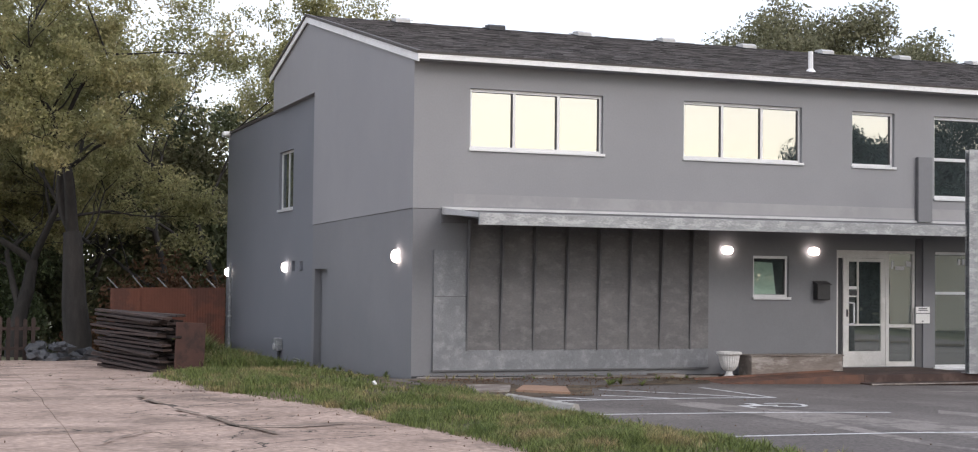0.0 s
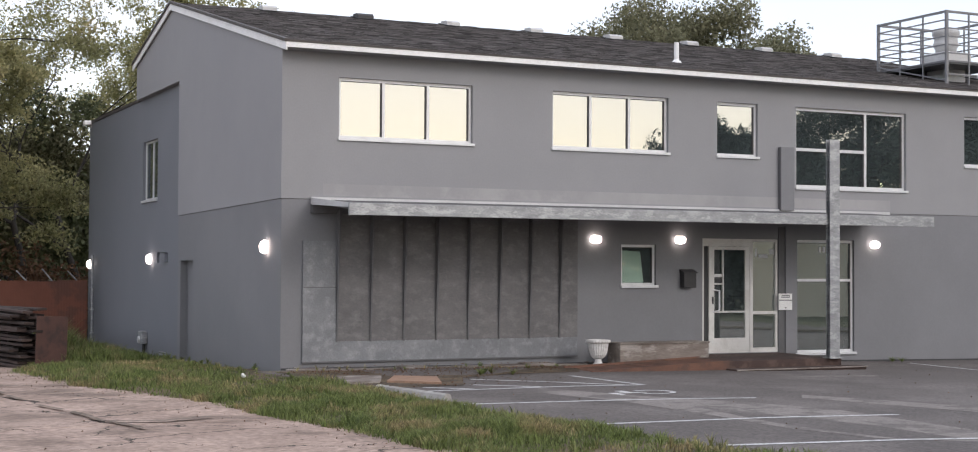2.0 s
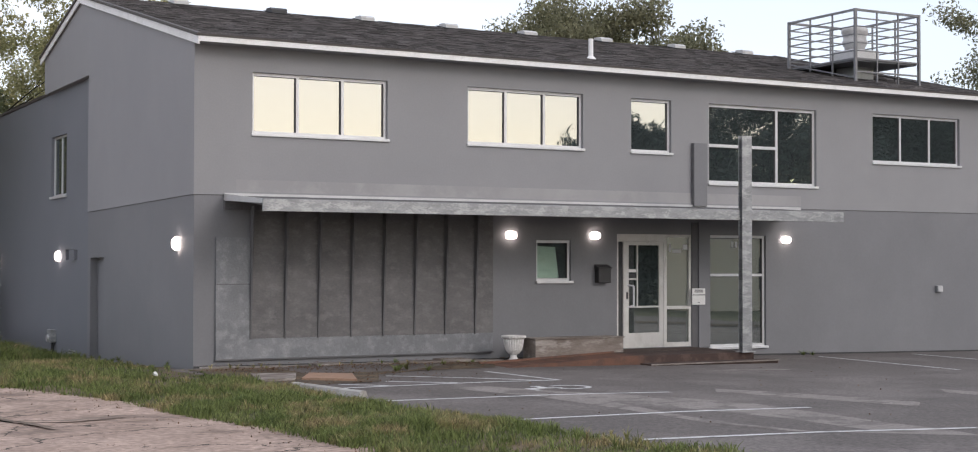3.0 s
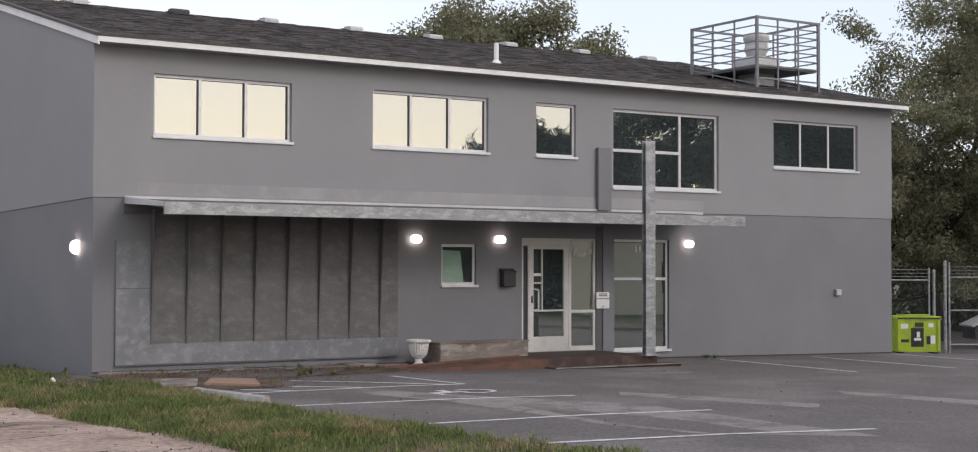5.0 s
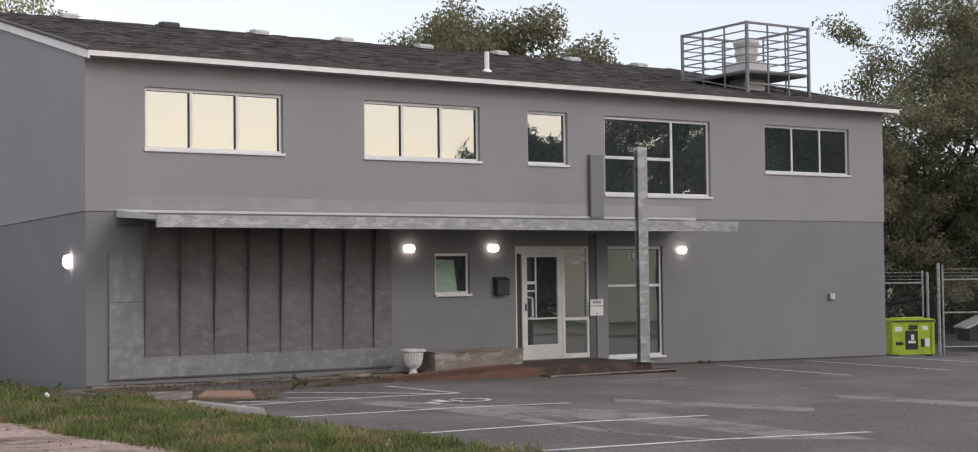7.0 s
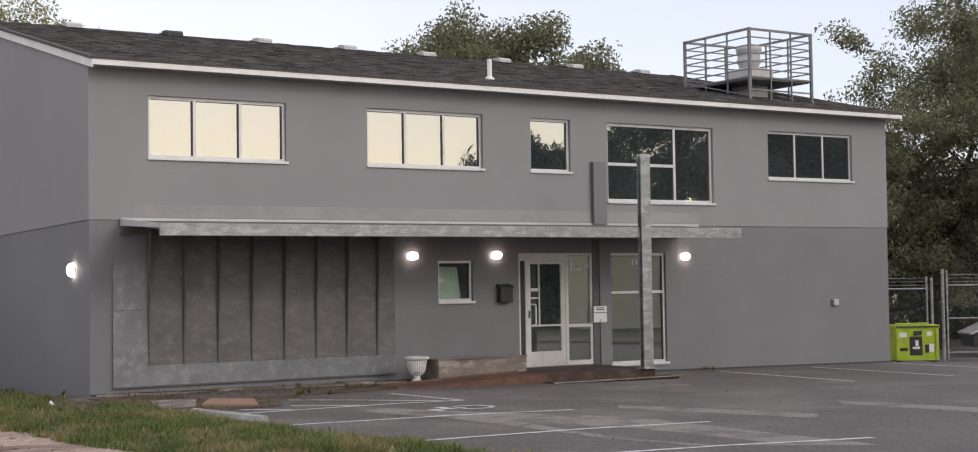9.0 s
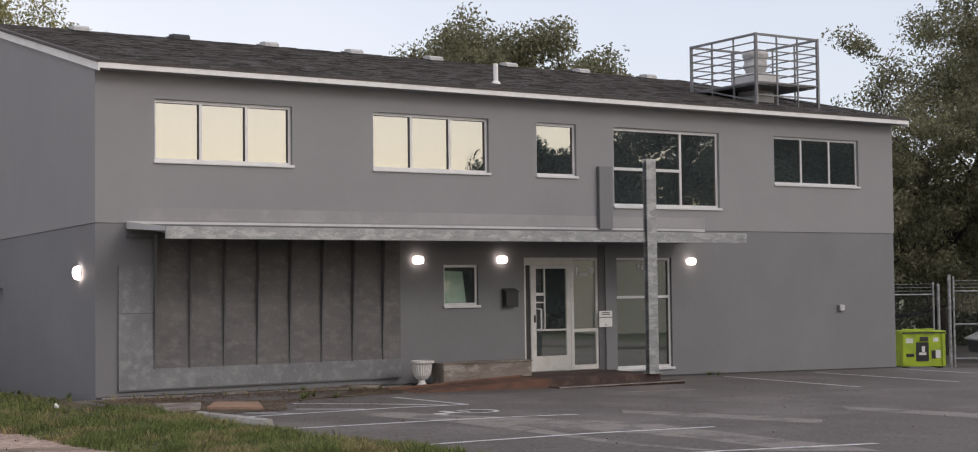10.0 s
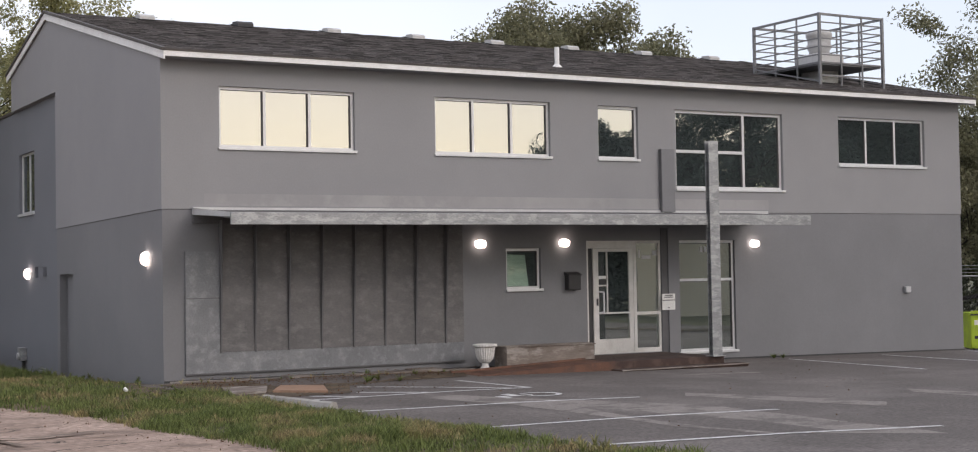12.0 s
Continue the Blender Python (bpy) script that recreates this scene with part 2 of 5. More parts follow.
M = {
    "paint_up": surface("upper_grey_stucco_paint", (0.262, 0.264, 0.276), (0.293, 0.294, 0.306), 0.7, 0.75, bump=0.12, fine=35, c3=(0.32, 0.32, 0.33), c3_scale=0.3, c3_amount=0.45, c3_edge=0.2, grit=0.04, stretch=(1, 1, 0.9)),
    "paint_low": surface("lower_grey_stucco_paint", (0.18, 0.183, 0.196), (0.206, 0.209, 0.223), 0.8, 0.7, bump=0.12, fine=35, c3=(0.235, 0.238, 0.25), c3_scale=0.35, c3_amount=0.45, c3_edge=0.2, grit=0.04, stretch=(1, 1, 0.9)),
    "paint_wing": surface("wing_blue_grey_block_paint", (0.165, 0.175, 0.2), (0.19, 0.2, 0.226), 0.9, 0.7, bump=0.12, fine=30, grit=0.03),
    "paint_pale": surface("pale_grey_wall_band", (0.3, 0.297, 0.306), (0.37, 0.365, 0.372), 0.9, 0.75, bump=0.12, grit=0.03, c3=(0.3, 0.296, 0.306), c3_scale=0.8, c3_amount=0.9),
    "trim": surface("white_painted_fascia", (0.8, 0.8, 0.81), (0.86, 0.86, 0.86), 1.5, 0.5, bump=0.05, c3=(0.6, 0.6, 0.59), c3_scale=2.0, c3_amount=0.25),
    "alu": surface("white_window_aluminium", (0.62, 0.63, 0.65), (0.7, 0.71, 0.72), 4, 0.35, metal=0.2, bump=0.03),
    "door_paint": surface("worn_cream_door_paint", (0.6, 0.59, 0.565), (0.7, 0.69, 0.665), 3, 0.45, bump=0.04, c3=(0.45, 0.43, 0.4), c3_scale=4, c3_amount=0.25),
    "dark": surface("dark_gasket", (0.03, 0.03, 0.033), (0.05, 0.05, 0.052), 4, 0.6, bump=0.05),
    "galv": surface("galvanised_steel", (0.23, 0.24, 0.25), (0.36, 0.37, 0.38), 6, 0.5, metal=0.5, bump=0.06, fine=40, c3=(0.5, 0.51, 0.52), c3_scale=5, c3_amount=0.5, stretch=(0.6, 0.6, 1.6)),
    "flash": surface("pale_metal_flashing", (0.46, 0.465, 0.475), (0.58, 0.585, 0.595), 2, 0.45, metal=0.2, bump=0.04),
    "panel": surface("weathered_grey_panel", (0.155, 0.162, 0.176), (0.23, 0.237, 0.252), 1.3, 0.6, bump=0.2, fine=45, c3=(0.4, 0.41, 0.425), c3_scale=5.0, c3_amount=0.6, c3_edge=0.25),
    # stippled sheet, darkened in its colour for canopy and fin shade
    "panel_shaded": surface("stippled_shaded_panel", (0.108, 0.106, 0.108), (0.172, 0.167, 0.168), 1.4, 0.65, bump=0.3, fine=26, c3=(0.29, 0.285, 0.285), c3_scale=5, c3_amount=0.5, c3_edge=0.25, stretch=(0.8, 1, 1.3), grit=0.12),
    "fin": surface("dark_grey_fin", (0.1, 0.1, 0.105), (0.14, 0.14, 0.145), 4, 0.6, bump=0.1),
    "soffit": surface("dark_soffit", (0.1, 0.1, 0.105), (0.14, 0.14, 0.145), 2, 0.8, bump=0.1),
    "shingle": surface("charcoal_shingle", (0.045, 0.042, 0.044), (0.1, 0.094, 0.096), 3.5, 0.9, bump=0.8, fine=30, island=0.7, grit=0.3),
    "shingle_piece": surface("charcoal_shingle_tab", (0.045, 0.042, 0.044), (0.1, 0.094, 0.096), 3.5, 0.9, bump=0.8, fine=30, vary=0.6, grit=0.3),
    "roof_bed": surface("charcoal_roof_bed", (0.03, 0.03, 0.032), (0.045, 0.045, 0.047), 2.5, 0.9, bump=0.3),
    "drip": surface("brown_drip_edge", (0.05, 0.042, 0.038), (0.07, 0.06, 0.054), 3, 0.6, bump=0.05),
    "asphalt": surface("worn_asphalt", (0.094, 0.083, 0.077), (0.135, 0.12, 0.112), 0.5, 0.85, bump=0.6, fine=24, c3=(0.18, 0.162, 0.152), c3_scale=0.3, c3_amount=0.65, c3_edge=0.1, grit=0.5),
    "patch": surface("pale_asphalt_patch", (0.205, 0.185, 0.172), (0.255, 0.232, 0.217), 0.9, 0.9, bump=0.6, fine=24, c3=(0.13, 0.117, 0.109), c3_scale=1.6, c3_amount=0.8, grit=0.35),
    "line": surface("worn_white_road_paint", (0.55, 0.55, 0.55), (0.68, 0.68, 0.68), 3, 0.8, bump=0.3, fine=60, c3=(0.2, 0.2, 0.2), c3_scale=6, c3_amount=0.6, c3_edge=0.1),
    "concrete": surface("old_brownish_concrete", (0.28, 0.203, 0.162), (0.465, 0.353, 0.294), 0.9, 0.9, bump=0.9, fine=14, c3=(0.15, 0.11, 0.085), c3_scale=0.8, c3_amount=0.7, c3_edge=0.12, vary=0.08, cracks=0.6, grit=0.45, stretch=(0.8, 1.1, 1)),
    "kerb": surface("grey_cast_concrete", (0.35, 0.34, 0.32), (0.45, 0.44, 0.42), 3, 0.9, bump=0.4, c3=(0.25, 0.23, 0.2), c3_scale=4, c3_amount=0.5),
    "gritty": surface("gritty_pale_dirt", (0.16, 0.125, 0.1), (0.26, 0.205, 0.165), 2.5, 1.0, bump=0.8, fine=25, c3=(0.1, 0.08, 0.055), c3_scale=3, c3_amount=0.6, grit=0.4),
    "soil": surface("soil_and_thatch", (0.06, 0.045, 0.03), (0.11, 0.082, 0.055), 1.5, 1.0, bump=0.8, fine=25, c3=(0.19, 0.14, 0.085), c3_scale=0.9, c3_amount=0.6, grit=0.4),
    "blade": surface("grass_blade", (0.11, 0.15, 0.042), (0.2, 0.235, 0.078), 1.3, 0.6, bump=0, c3=(0.36, 0.28, 0.15), c3_scale=1.1, c3_amount=0.9, c3_edge=0.12, island=0.6, thin=0.4),
    "earth": surface("far_ground", (0.09, 0.1, 0.05), (0.14, 0.14, 0.08), 0.2, 1.0, bump=0.5),
    # bark tone includes the crown shade that falls on the trunks
    "bark": surface("shaded_bark", (0.02, 0.018, 0.017), (0.045, 0.04, 0.037), 5, 0.95, bump=0.9, fine=18, stretch=(1, 1, 0.25)),
    "leaf": surface("olive_leaf", (0.25, 0.26, 0.125), (0.4, 0.375, 0.19), 0.35, 0.6, bump=0, c3=(0.46, 0.35, 0.18), c3_scale=0.5, c3_amount=0.5, c3_edge=0.2, island=0.35, thin=0.55),
    "leaf_dark": surface("dark_green_leaf", (0.055, 0.08, 0.035), (0.105, 0.13, 0.06), 0.4, 0.6, bump=0, island=0.45, thin=0.25),
    "leaf_wood": surface("woodland_leaf", (0.07, 0.09, 0.045), (0.14, 0.155, 0.075), 0.4, 0.6, bump=0, c3=(0.17, 0.115, 0.06), c3_scale=0.35, c3_amount=0.5, c3_edge=0.15, island=0.45, thin=0.35),
    # distance haze and the window's bluish cast are mixed into this leaf colour
    "leaf_far": surface("haze_tinted_far_leaf", (0.05, 0.072, 0.066), (0.085, 0.11, 0.098), 0.4, 0.6, bump=0, island=0.4, thin=0.3),
    "leaf_mid": surface("grey_green_leaf", (0.165, 0.17, 0.1), (0.255, 0.245, 0.15), 0.4, 0.6, bump=0, island=0.4, thin=0.45),
    "leaf_rust": surface("rust_brown_dry_leaf", (0.1, 0.055, 0.03), (0.17, 0.09, 0.05), 0.8, 0.8, bump=0, island=0.45, thin=0.3),
    "rust": surface("rusty_corrugated_steel", (0.165, 0.06, 0.038), (0.235, 0.09, 0.058), 1.2, 0.8, bump=0.2, c3=(0.1, 0.05, 0.04), c3_scale=1.2, c3_amount=0.7),
    "rust_dark": surface("dark_rusted_sheet", (0.05, 0.026, 0.022), (0.085, 0.042, 0.034), 1.6, 0.85, bump=0.3, c3=(0.03, 0.02, 0.018), c3_scale=1.5, c3_amount=0.7),
    # plastic sheet colour taken down to hold the shade under the trees
    "tarpaulin": surface("dusty_shaded_plastic_sheet", (0.035, 0.038, 0.045), (0.09, 0.095, 0.105), 3, 0.6, bump=0.5),
    "timber": surface("weathered_dark_timber", (0.026, 0.017, 0.015), (0.06, 0.04, 0.034), 3, 0.9, bump=0.5, fine=30, vary=0.5, stretch=(0.3, 1, 3)),
    "clay": surface("broken_orange_clay", (0.3, 0.185, 0.125), (0.41, 0.265, 0.185), 3, 0.9, bump=0.5, c3=(0.2, 0.14, 0.1), c3_scale=3, c3_amount=0.5),
    "ramp": surface("red_brown_ramp_boards", (0.11, 0.055, 0.037), (0.165, 0.083, 0.056), 2.2, 0.8, bump=0.4, c3=(0.08, 0.05, 0.042), c3_scale=2.5, c3_amount=0.6, vary=0.25),
    "deck": surface("dark_brown_deck_boards", (0.04, 0.025, 0.021), (0.07, 0.043, 0.036), 3, 0.85, bump=0.4, c3=(0.12, 0.085, 0.07), c3_scale=3, c3_amount=0.4, vary=0.25),
    "stonebox": surface("stained_old_concrete", (0.14, 0.112, 0.096), (0.27, 0.235, 0.208), 2.2, 0.95, bump=0.8, fine=22, c3=(0.4, 0.37, 0.34), c3_scale=3.5, c3_amount=0.6, stretch=(0.5, 1, 1.4)),
    "urn": surface("white_cast_stone", (0.6, 0.59, 0.57), (0.72, 0.71, 0.7), 6, 0.8, bump=0.3, c3=(0.35, 0.34, 0.32), c3_scale=6, c3_amount=0.4),
    "black": surface("black_painted_metal", (0.018, 0.018, 0.02), (0.03, 0.03, 0.032), 5, 0.45, bump=0.05),
    "white": surface("white_card", (0.75, 0.75, 0.74), (0.8, 0.8, 0.79), 4, 0.6, bump=0.02),
    "ink": surface("grey_ink", (0.12, 0.12, 0.13), (0.16, 0.16, 0.17), 4, 0.6, bump=0),
    "lime": surface("lime_green_paint", (0.36, 0.5, 0.02), (0.42, 0.56, 0.035), 2, 0.5, bump=0.1, c3=(0.27, 0.36, 0.05), c3_scale=2.5, c3_amount=0.5),
    "blind": surface("pale_green_blind", (0.66, 0.84, 0.72), (0.7, 0.88, 0.76), 1.5, 0.7, bump=0.05),
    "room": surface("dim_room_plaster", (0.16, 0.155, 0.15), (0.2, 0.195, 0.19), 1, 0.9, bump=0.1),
    "beige": surface("beige_block_wall", (0.56, 0.52, 0.4), (0.64, 0.6, 0.47), 0.8, 0.85, bump=0.2),
    "tarp": surface("dirty_white_sheet_metal", (0.5, 0.5, 0.5), (0.62, 0.62, 0.62), 1.5, 0.6, bump=0.1, c3=(0.35, 0.34, 0.33), c3_scale=3, c3_amount=0.5),
    "pot_metal": surface("pale_spun_aluminium", (0.55, 0.55, 0.55), (0.66, 0.66, 0.66), 3, 0.45, metal=0.4, bump=0.05),
    "screen": surface("grey_steel_screen", (0.17, 0.173, 0.182), (0.235, 0.238, 0.248), 4, 0.5, metal=0.4, bump=0.05),
    "glass_up": glazing("reflective_window_glass", 0.8, (0.35, 0.4, 0.4), (0.59, 0.585, 0.55)),
    "glass_low": glazing("shopfront_glass", 0.34, (0.5, 0.52, 0.5), (0.95, 0.97, 0.93), wavy=0.04),
    "glass_clear": glazing("clear_window_glass", 0.12, (0.9, 0.92, 0.9)),
    "lamp": glow("lit_white_globe", (1.0, 0.84, 0.74), 6.5),
    "warm_lamp": glow("warm_lamp", (1.0, 0.75, 0.42), 45.0),
}


# ---- building helpers ----
def mesh_of(name, bm):
    me = bpy.data.meshes.new(name)
    bmesh.ops.recalc_face_normals(bm, faces=bm.faces)
    bm.to_mesh(me)
    bm.free()
    return me


def part(name, bm, material, parent, label="", smooth=False):
    me = mesh_of(name, bm) if isinstance(bm, bmesh.types.BMesh) else bm
    if not me.materials:
        me.materials.append(M[material])
    if smooth:
        me.shade_smooth()
    ob = new(name, me)
    ob.parent = parent
    if label:
        ob["label"] = label
    return ob


def thing(name, at, label, category, group="", kind="", rz=0.0):
    ob = new(name)
    ob.matrix_basis = pose(*at, 0, 0, rz)
    ob.empty_display_size = 0.2
    return tagged(ob, label, category, group, kind)


def solo(name, bm, material, label, category, group="", kind="", smooth=False):
    ob = part(name, bm, material, None, "", smooth)
    return tagged(ob, label, category, group, kind)


def box(bm, x0, x1, y0, y1, z0, z1, bevel=0.0):
    r = bmesh.ops.create_cube(bm, size=1, matrix=Matrix.Translation(((x0 + x1) / 2, (y0 + y1) / 2, (z0 + z1) / 2)) @ Matrix.Diagonal((x1 - x0, y1 - y0, z1 - z0, 1)))
    if bevel:
        edges = list({e for v in r["verts"] for e in v.link_edges})
        bmesh.ops.bevel(bm, geom=edges, offset=bevel, segments=2, affect="EDGES", profile=0.5)
    return bm


def boxed(*a, bevel=0.0):
    return box(bmesh.new(), *a, bevel=bevel)


def rod(bm, a, b, r, r2=None, seg=8):
    a, b = Vector(a), Vector(b)
    d = b - a
    m = Matrix.Translation((a + b) / 2) @ d.to_track_quat("Z", "Y").to_matrix().to_4x4()
    bmesh.ops.create_cone(bm, cap_ends=True, segments=seg, radius1=r, radius2=r if r2 is None else r2, depth=d.length, matrix=m)
    return bm


def lathe(profile, seg=32, flute=0.0):
    bm = bmesh.new()
    rings = []
    for r, z, f in profile:
        ring = []
        for i in range(seg):
            a = 2 * math.pi * i / seg
            rr = r * (1 + flute * f * (1 if i % 2 else -1))
            ring.append(bm.verts.new((rr * math.cos(a), rr * math.sin(a), z)))
        rings.append(ring)
    for p, q in zip(rings, rings[1:]):
        for i in range(seg):
            bm.faces.new((p[i], p[(i + 1) % seg], q[(i + 1) % seg], q[i]))
    bm.faces.new(rings[0])
    bm.faces.new(rings[-1])
    return bm


def prism(points, h0, h1, axis="z"):
    """A flat polygon drawn out from h0 to h1 along an axis."""
    bm = bmesh.new()

    def at(p, h):
        return {"z": (p[0], p[1], h), "x": (h, p[0], p[1]), "y": (p[0], h, p[1])}[axis]

    low = [bm.verts.new(at(p, h0)) for p in points]
    top = [bm.verts.new(at(p, h1)) for p in points]
    bm.faces.new(low)
    bm.faces.new(top)
    for i in range(len(points)):
        j = (i + 1) % len(points)
        bm.faces.new((low[i], low[j], top[j], top[i]))
    return bm


def pierced(u0, u1, v0, v1, holes, w0, w1, axis="y"):
    """A wall slab in u (x or y) and v (z), from w0 to w1 thick, with rectangular openings through it."""
    bm = bmesh.new()
    us = sorted({u0, u1, *[h[k] for h in holes for k in (0, 1)]})
    vs = sorted({v0, v1, *[h[k] for h in holes for k in (2, 3)]})

    def solid(i, j):
        if not (0 <= i < len(us) - 1 and 0 <= j < len(vs) - 1):
            return False
        u, v = (us[i] + us[i + 1]) / 2, (vs[j] + vs[j + 1]) / 2
        return not any(a < u < b and c < v < d for a, b, c, d in holes)

    cache = {}

    def vert(u, v, w):
        k = (u, v, w)
        if k not in cache:
            cache[k] = bm.verts.new((u, w, v) if axis == "y" else (w, u, v))
        return cache[k]

    for i in range(len(us) - 1):
        for j in range(len(vs) - 1):
            if not solid(i, j):
                continue
            a, b, c, d = us[i], us[i + 1], vs[j], vs[j + 1]
            for w in (w0, w1):
                bm.faces.new([vert(a, c, w), vert(b, c, w), vert(b, d, w), vert(a, d, w)])
            for di, dj, p, q in ((-1, 0, (a, c), (a, d)), (1, 0, (b, c), (b, d)), (0, -1, (a, c), (b, c)), (0, 1, (a, d), (b, d))):
                if not solid(i + di, j + dj):
                    bm.faces.new([vert(*p, w0), vert(*q, w0), vert(*q, w1), vert(*p, w1)])
    return bm


def ground_height(x, y):
    z = -0.02 - 0.0135 * max(min(x, 19) - 3, 0)
    if x < 10:
        z -= 0.033 * max(min(y, 40), 0)
    else:
        z -= 0.056 * max(0.0, min(0.75 * max(x - 19, 0) + 0.66 * max(y, 0), 20))
    return z


def sheet(x0, x1, y0, y1, lift, inside=None, step=1.0):
    """A patch of ground that follows the lie of the land."""
    bm = bmesh.new()
    nx, ny = max(1, round((x1 - x0) / step)), max(1, round((y1 - y0) / step))
    grid = [[bm.verts.new((x, y, ground_height(x, y) + lift)) for x in np.linspace(x0, x1, nx + 1)] for y in np.linspace(y0, y1, ny + 1)]
    for j in range(ny):
        for i in range(nx):
            bm.faces.new((grid[j][i], grid[j][i + 1], grid[j + 1][i + 1], grid[j + 1][i]))
    return bm


# ---- ground ----
def curve_x(points, y):
    ys = [p[1] for p in points]
    return float(np.interp(y, ys, [p[0] for p in points]))


DRIVE_EDGE = [(-1.0, -19), (-2.05, -9.9), (-2.32, -8.1), (-2.62, -5.7), (-3.15, -3.9), (-3.85, -2.0), (-4.15, 1.9), (-3.5, 4.2), (-3.2, 9), (-3.0, 17)]
LOT_EDGE = [(2.0, -19), (1.0, -13), (0.62, -11), (0.4, -9.4), (0.22, -8.4), (0.03, -7.2), (-0.05, -6.2), (-0.05, -4.4), (-0.1, -2.8), (-0.15, -1.0), (-0.2, 0)]

bm = bmesh.new()
xs = [-900, -300, -120, -60, -30, -20, -10, 0, 10, 19, 25, 35, 50, 80, 150, 400, 900]
ys = [-900, -300, -120, -60, -30, -10, 0, 5, 10, 15, 20, 30, 40, 60, 120, 400, 900]
grid = [[bm.verts.new((x, y, ground_height(x, y) - 0.06)) for x in xs] for y in ys]
for j in range(len(ys) - 1):
    for i in range(len(xs) - 1):
        bm.faces.new((grid[j][i], grid[j][i + 1], grid[j + 1][i + 1], grid[j + 1][i]))
solo("ground", bm, "earth", "rough grassy ground reaching the horizon", "ground", kind="structure")

bm = bmesh.new()
rows = []
for y in np.linspace(-19, 0.0, 39):
    left = curve_x(LOT_EDGE, y)
    rows.append([bm.verts.new((x, y, ground_height(x, y))) for x in (left - 0.25, 1.8, 3, 5, 8, 12, 16, 19, 24, 32, 42)])
for p, q in zip(rows, rows[1:]):
    for i in range(len(p) - 1):
        bm.faces.new((p[i], p[i + 1], q[i + 1], q[i]))
solo("parking_lot", bm, "asphalt", "dark worn asphalt car park in front of the building", "parking lot", kind="structure")
solo("side_yard", sheet(19.4, 60, 0.0, 40, -0.004, step=2), "asphalt", "dark asphalt yard beside the building", "yard", kind="structure")
solo("road", sheet(-60, 60, -40, -19.0, -0.01, step=5), "asphalt", "asphalt road", "road", kind="structure")


# ---- building ----
office = thing("office_building", (0, 0, 0), "two-storey grey stucco office building with a shingled gable roof", "building")
BAND, EAVE, LEN, DEPTH = 2.93, 5.58, 19.13, 11.6
TOP = [("three", 1.035, 3.61, 4.005, 5.07), ("three", 5.255, 7.81, 4.0, 5.07), ("one", 8.94, 9.92, 3.995, 5.06), ("big", 10.86, 13.74, 3.415, 5.055), ("three", 15.35, 18.0, 4.0, 5.07)]
SMALL = (6.76, 7.54, 1.425, 2.21)
SHOP = (10.88, 12.36, 0.05, 2.35)
DOOR = (8.61, 10.42, 0.09, 2.35)
upper = part("upper_wall", pierced(0, LEN, BAND, EAVE, [(a, b, c, d) for _, a, b, c, d in TOP], 0.0, 0.22), "paint_up", office, "smooth mid-grey painted stucco")
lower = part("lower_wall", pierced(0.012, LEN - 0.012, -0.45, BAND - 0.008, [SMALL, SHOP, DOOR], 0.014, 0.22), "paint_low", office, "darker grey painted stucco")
part("pale_band", boxed(0.75, 13.3, -0.003, 0.001, 2.99, 3.2), "paint_pale", office, "paler unpainted band above the canopy")
# contact shadow at the wall foot, laid on as a dark strip
part("base_gap", prism([(0.02, -0.3), (LEN, -0.36), (LEN, -0.21), (12.4, -0.115), (6.2, -0.02), (0.02, 0.015)], 0.0, 0.0135, "y"), "dark", office, "dark strip painted as the shadow line at the wall foot")
# dark filler draws the shadow line under the upper stucco's overlap
part("joint_strip", boxed(0.02, LEN - 0.02, 0.03, 0.2, BAND - 0.01, BAND + 0.002), "dark", office)

# gable end with the recessed wing behind it
peak_y, peak_z = 8.0, 7.48
part("gable_wall", prism([(0.22, BAND), (7.32, 2.84), (7.32, 5.76), (DEPTH, 5.76), (DEPTH, 6.6), (peak_y, peak_z), (0.22, EAVE + 0.06)], 0.0, 0.22, "x"), "paint_up", office, "smooth mid-grey painted stucco gable")
SIDE_DOOR = (6.0, 7.1, -0.35, 1.87)
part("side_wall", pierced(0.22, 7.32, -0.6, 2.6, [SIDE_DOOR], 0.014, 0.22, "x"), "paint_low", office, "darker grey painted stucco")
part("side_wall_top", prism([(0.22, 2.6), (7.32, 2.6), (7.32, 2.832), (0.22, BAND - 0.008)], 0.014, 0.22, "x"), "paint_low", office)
WING_WIN, VENT = (9.85, 11.4, 3.31, 4.72), (8.75, 9.85, 1.82, 2.06)
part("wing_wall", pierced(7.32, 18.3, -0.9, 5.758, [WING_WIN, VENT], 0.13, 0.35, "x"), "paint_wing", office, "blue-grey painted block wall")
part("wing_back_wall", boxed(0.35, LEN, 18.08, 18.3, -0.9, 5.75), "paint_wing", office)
part("wing_roof", boxed(0.1, LEN + 0.02, DEPTH + 0.02, 18.34, 5.76, 5.83), "drip", office, "flat roof with a dark metal edge")
part("east_wall", prism([(0.22, -0.6), (18.08, -0.9), (18.08, 5.75), (DEPTH, 5.75), (DEPTH, 6.6), (peak_y, peak_z), (0.22, EAVE + 0.06)], LEN - 0.22, LEN, "x"), "paint_up", office)
part("upper_back_wall", boxed(0.22, LEN - 0.22, DEPTH - 0.2, DEPTH, 5.6, 6.66), "paint_up", office)
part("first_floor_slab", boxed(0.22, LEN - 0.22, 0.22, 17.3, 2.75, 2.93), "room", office)
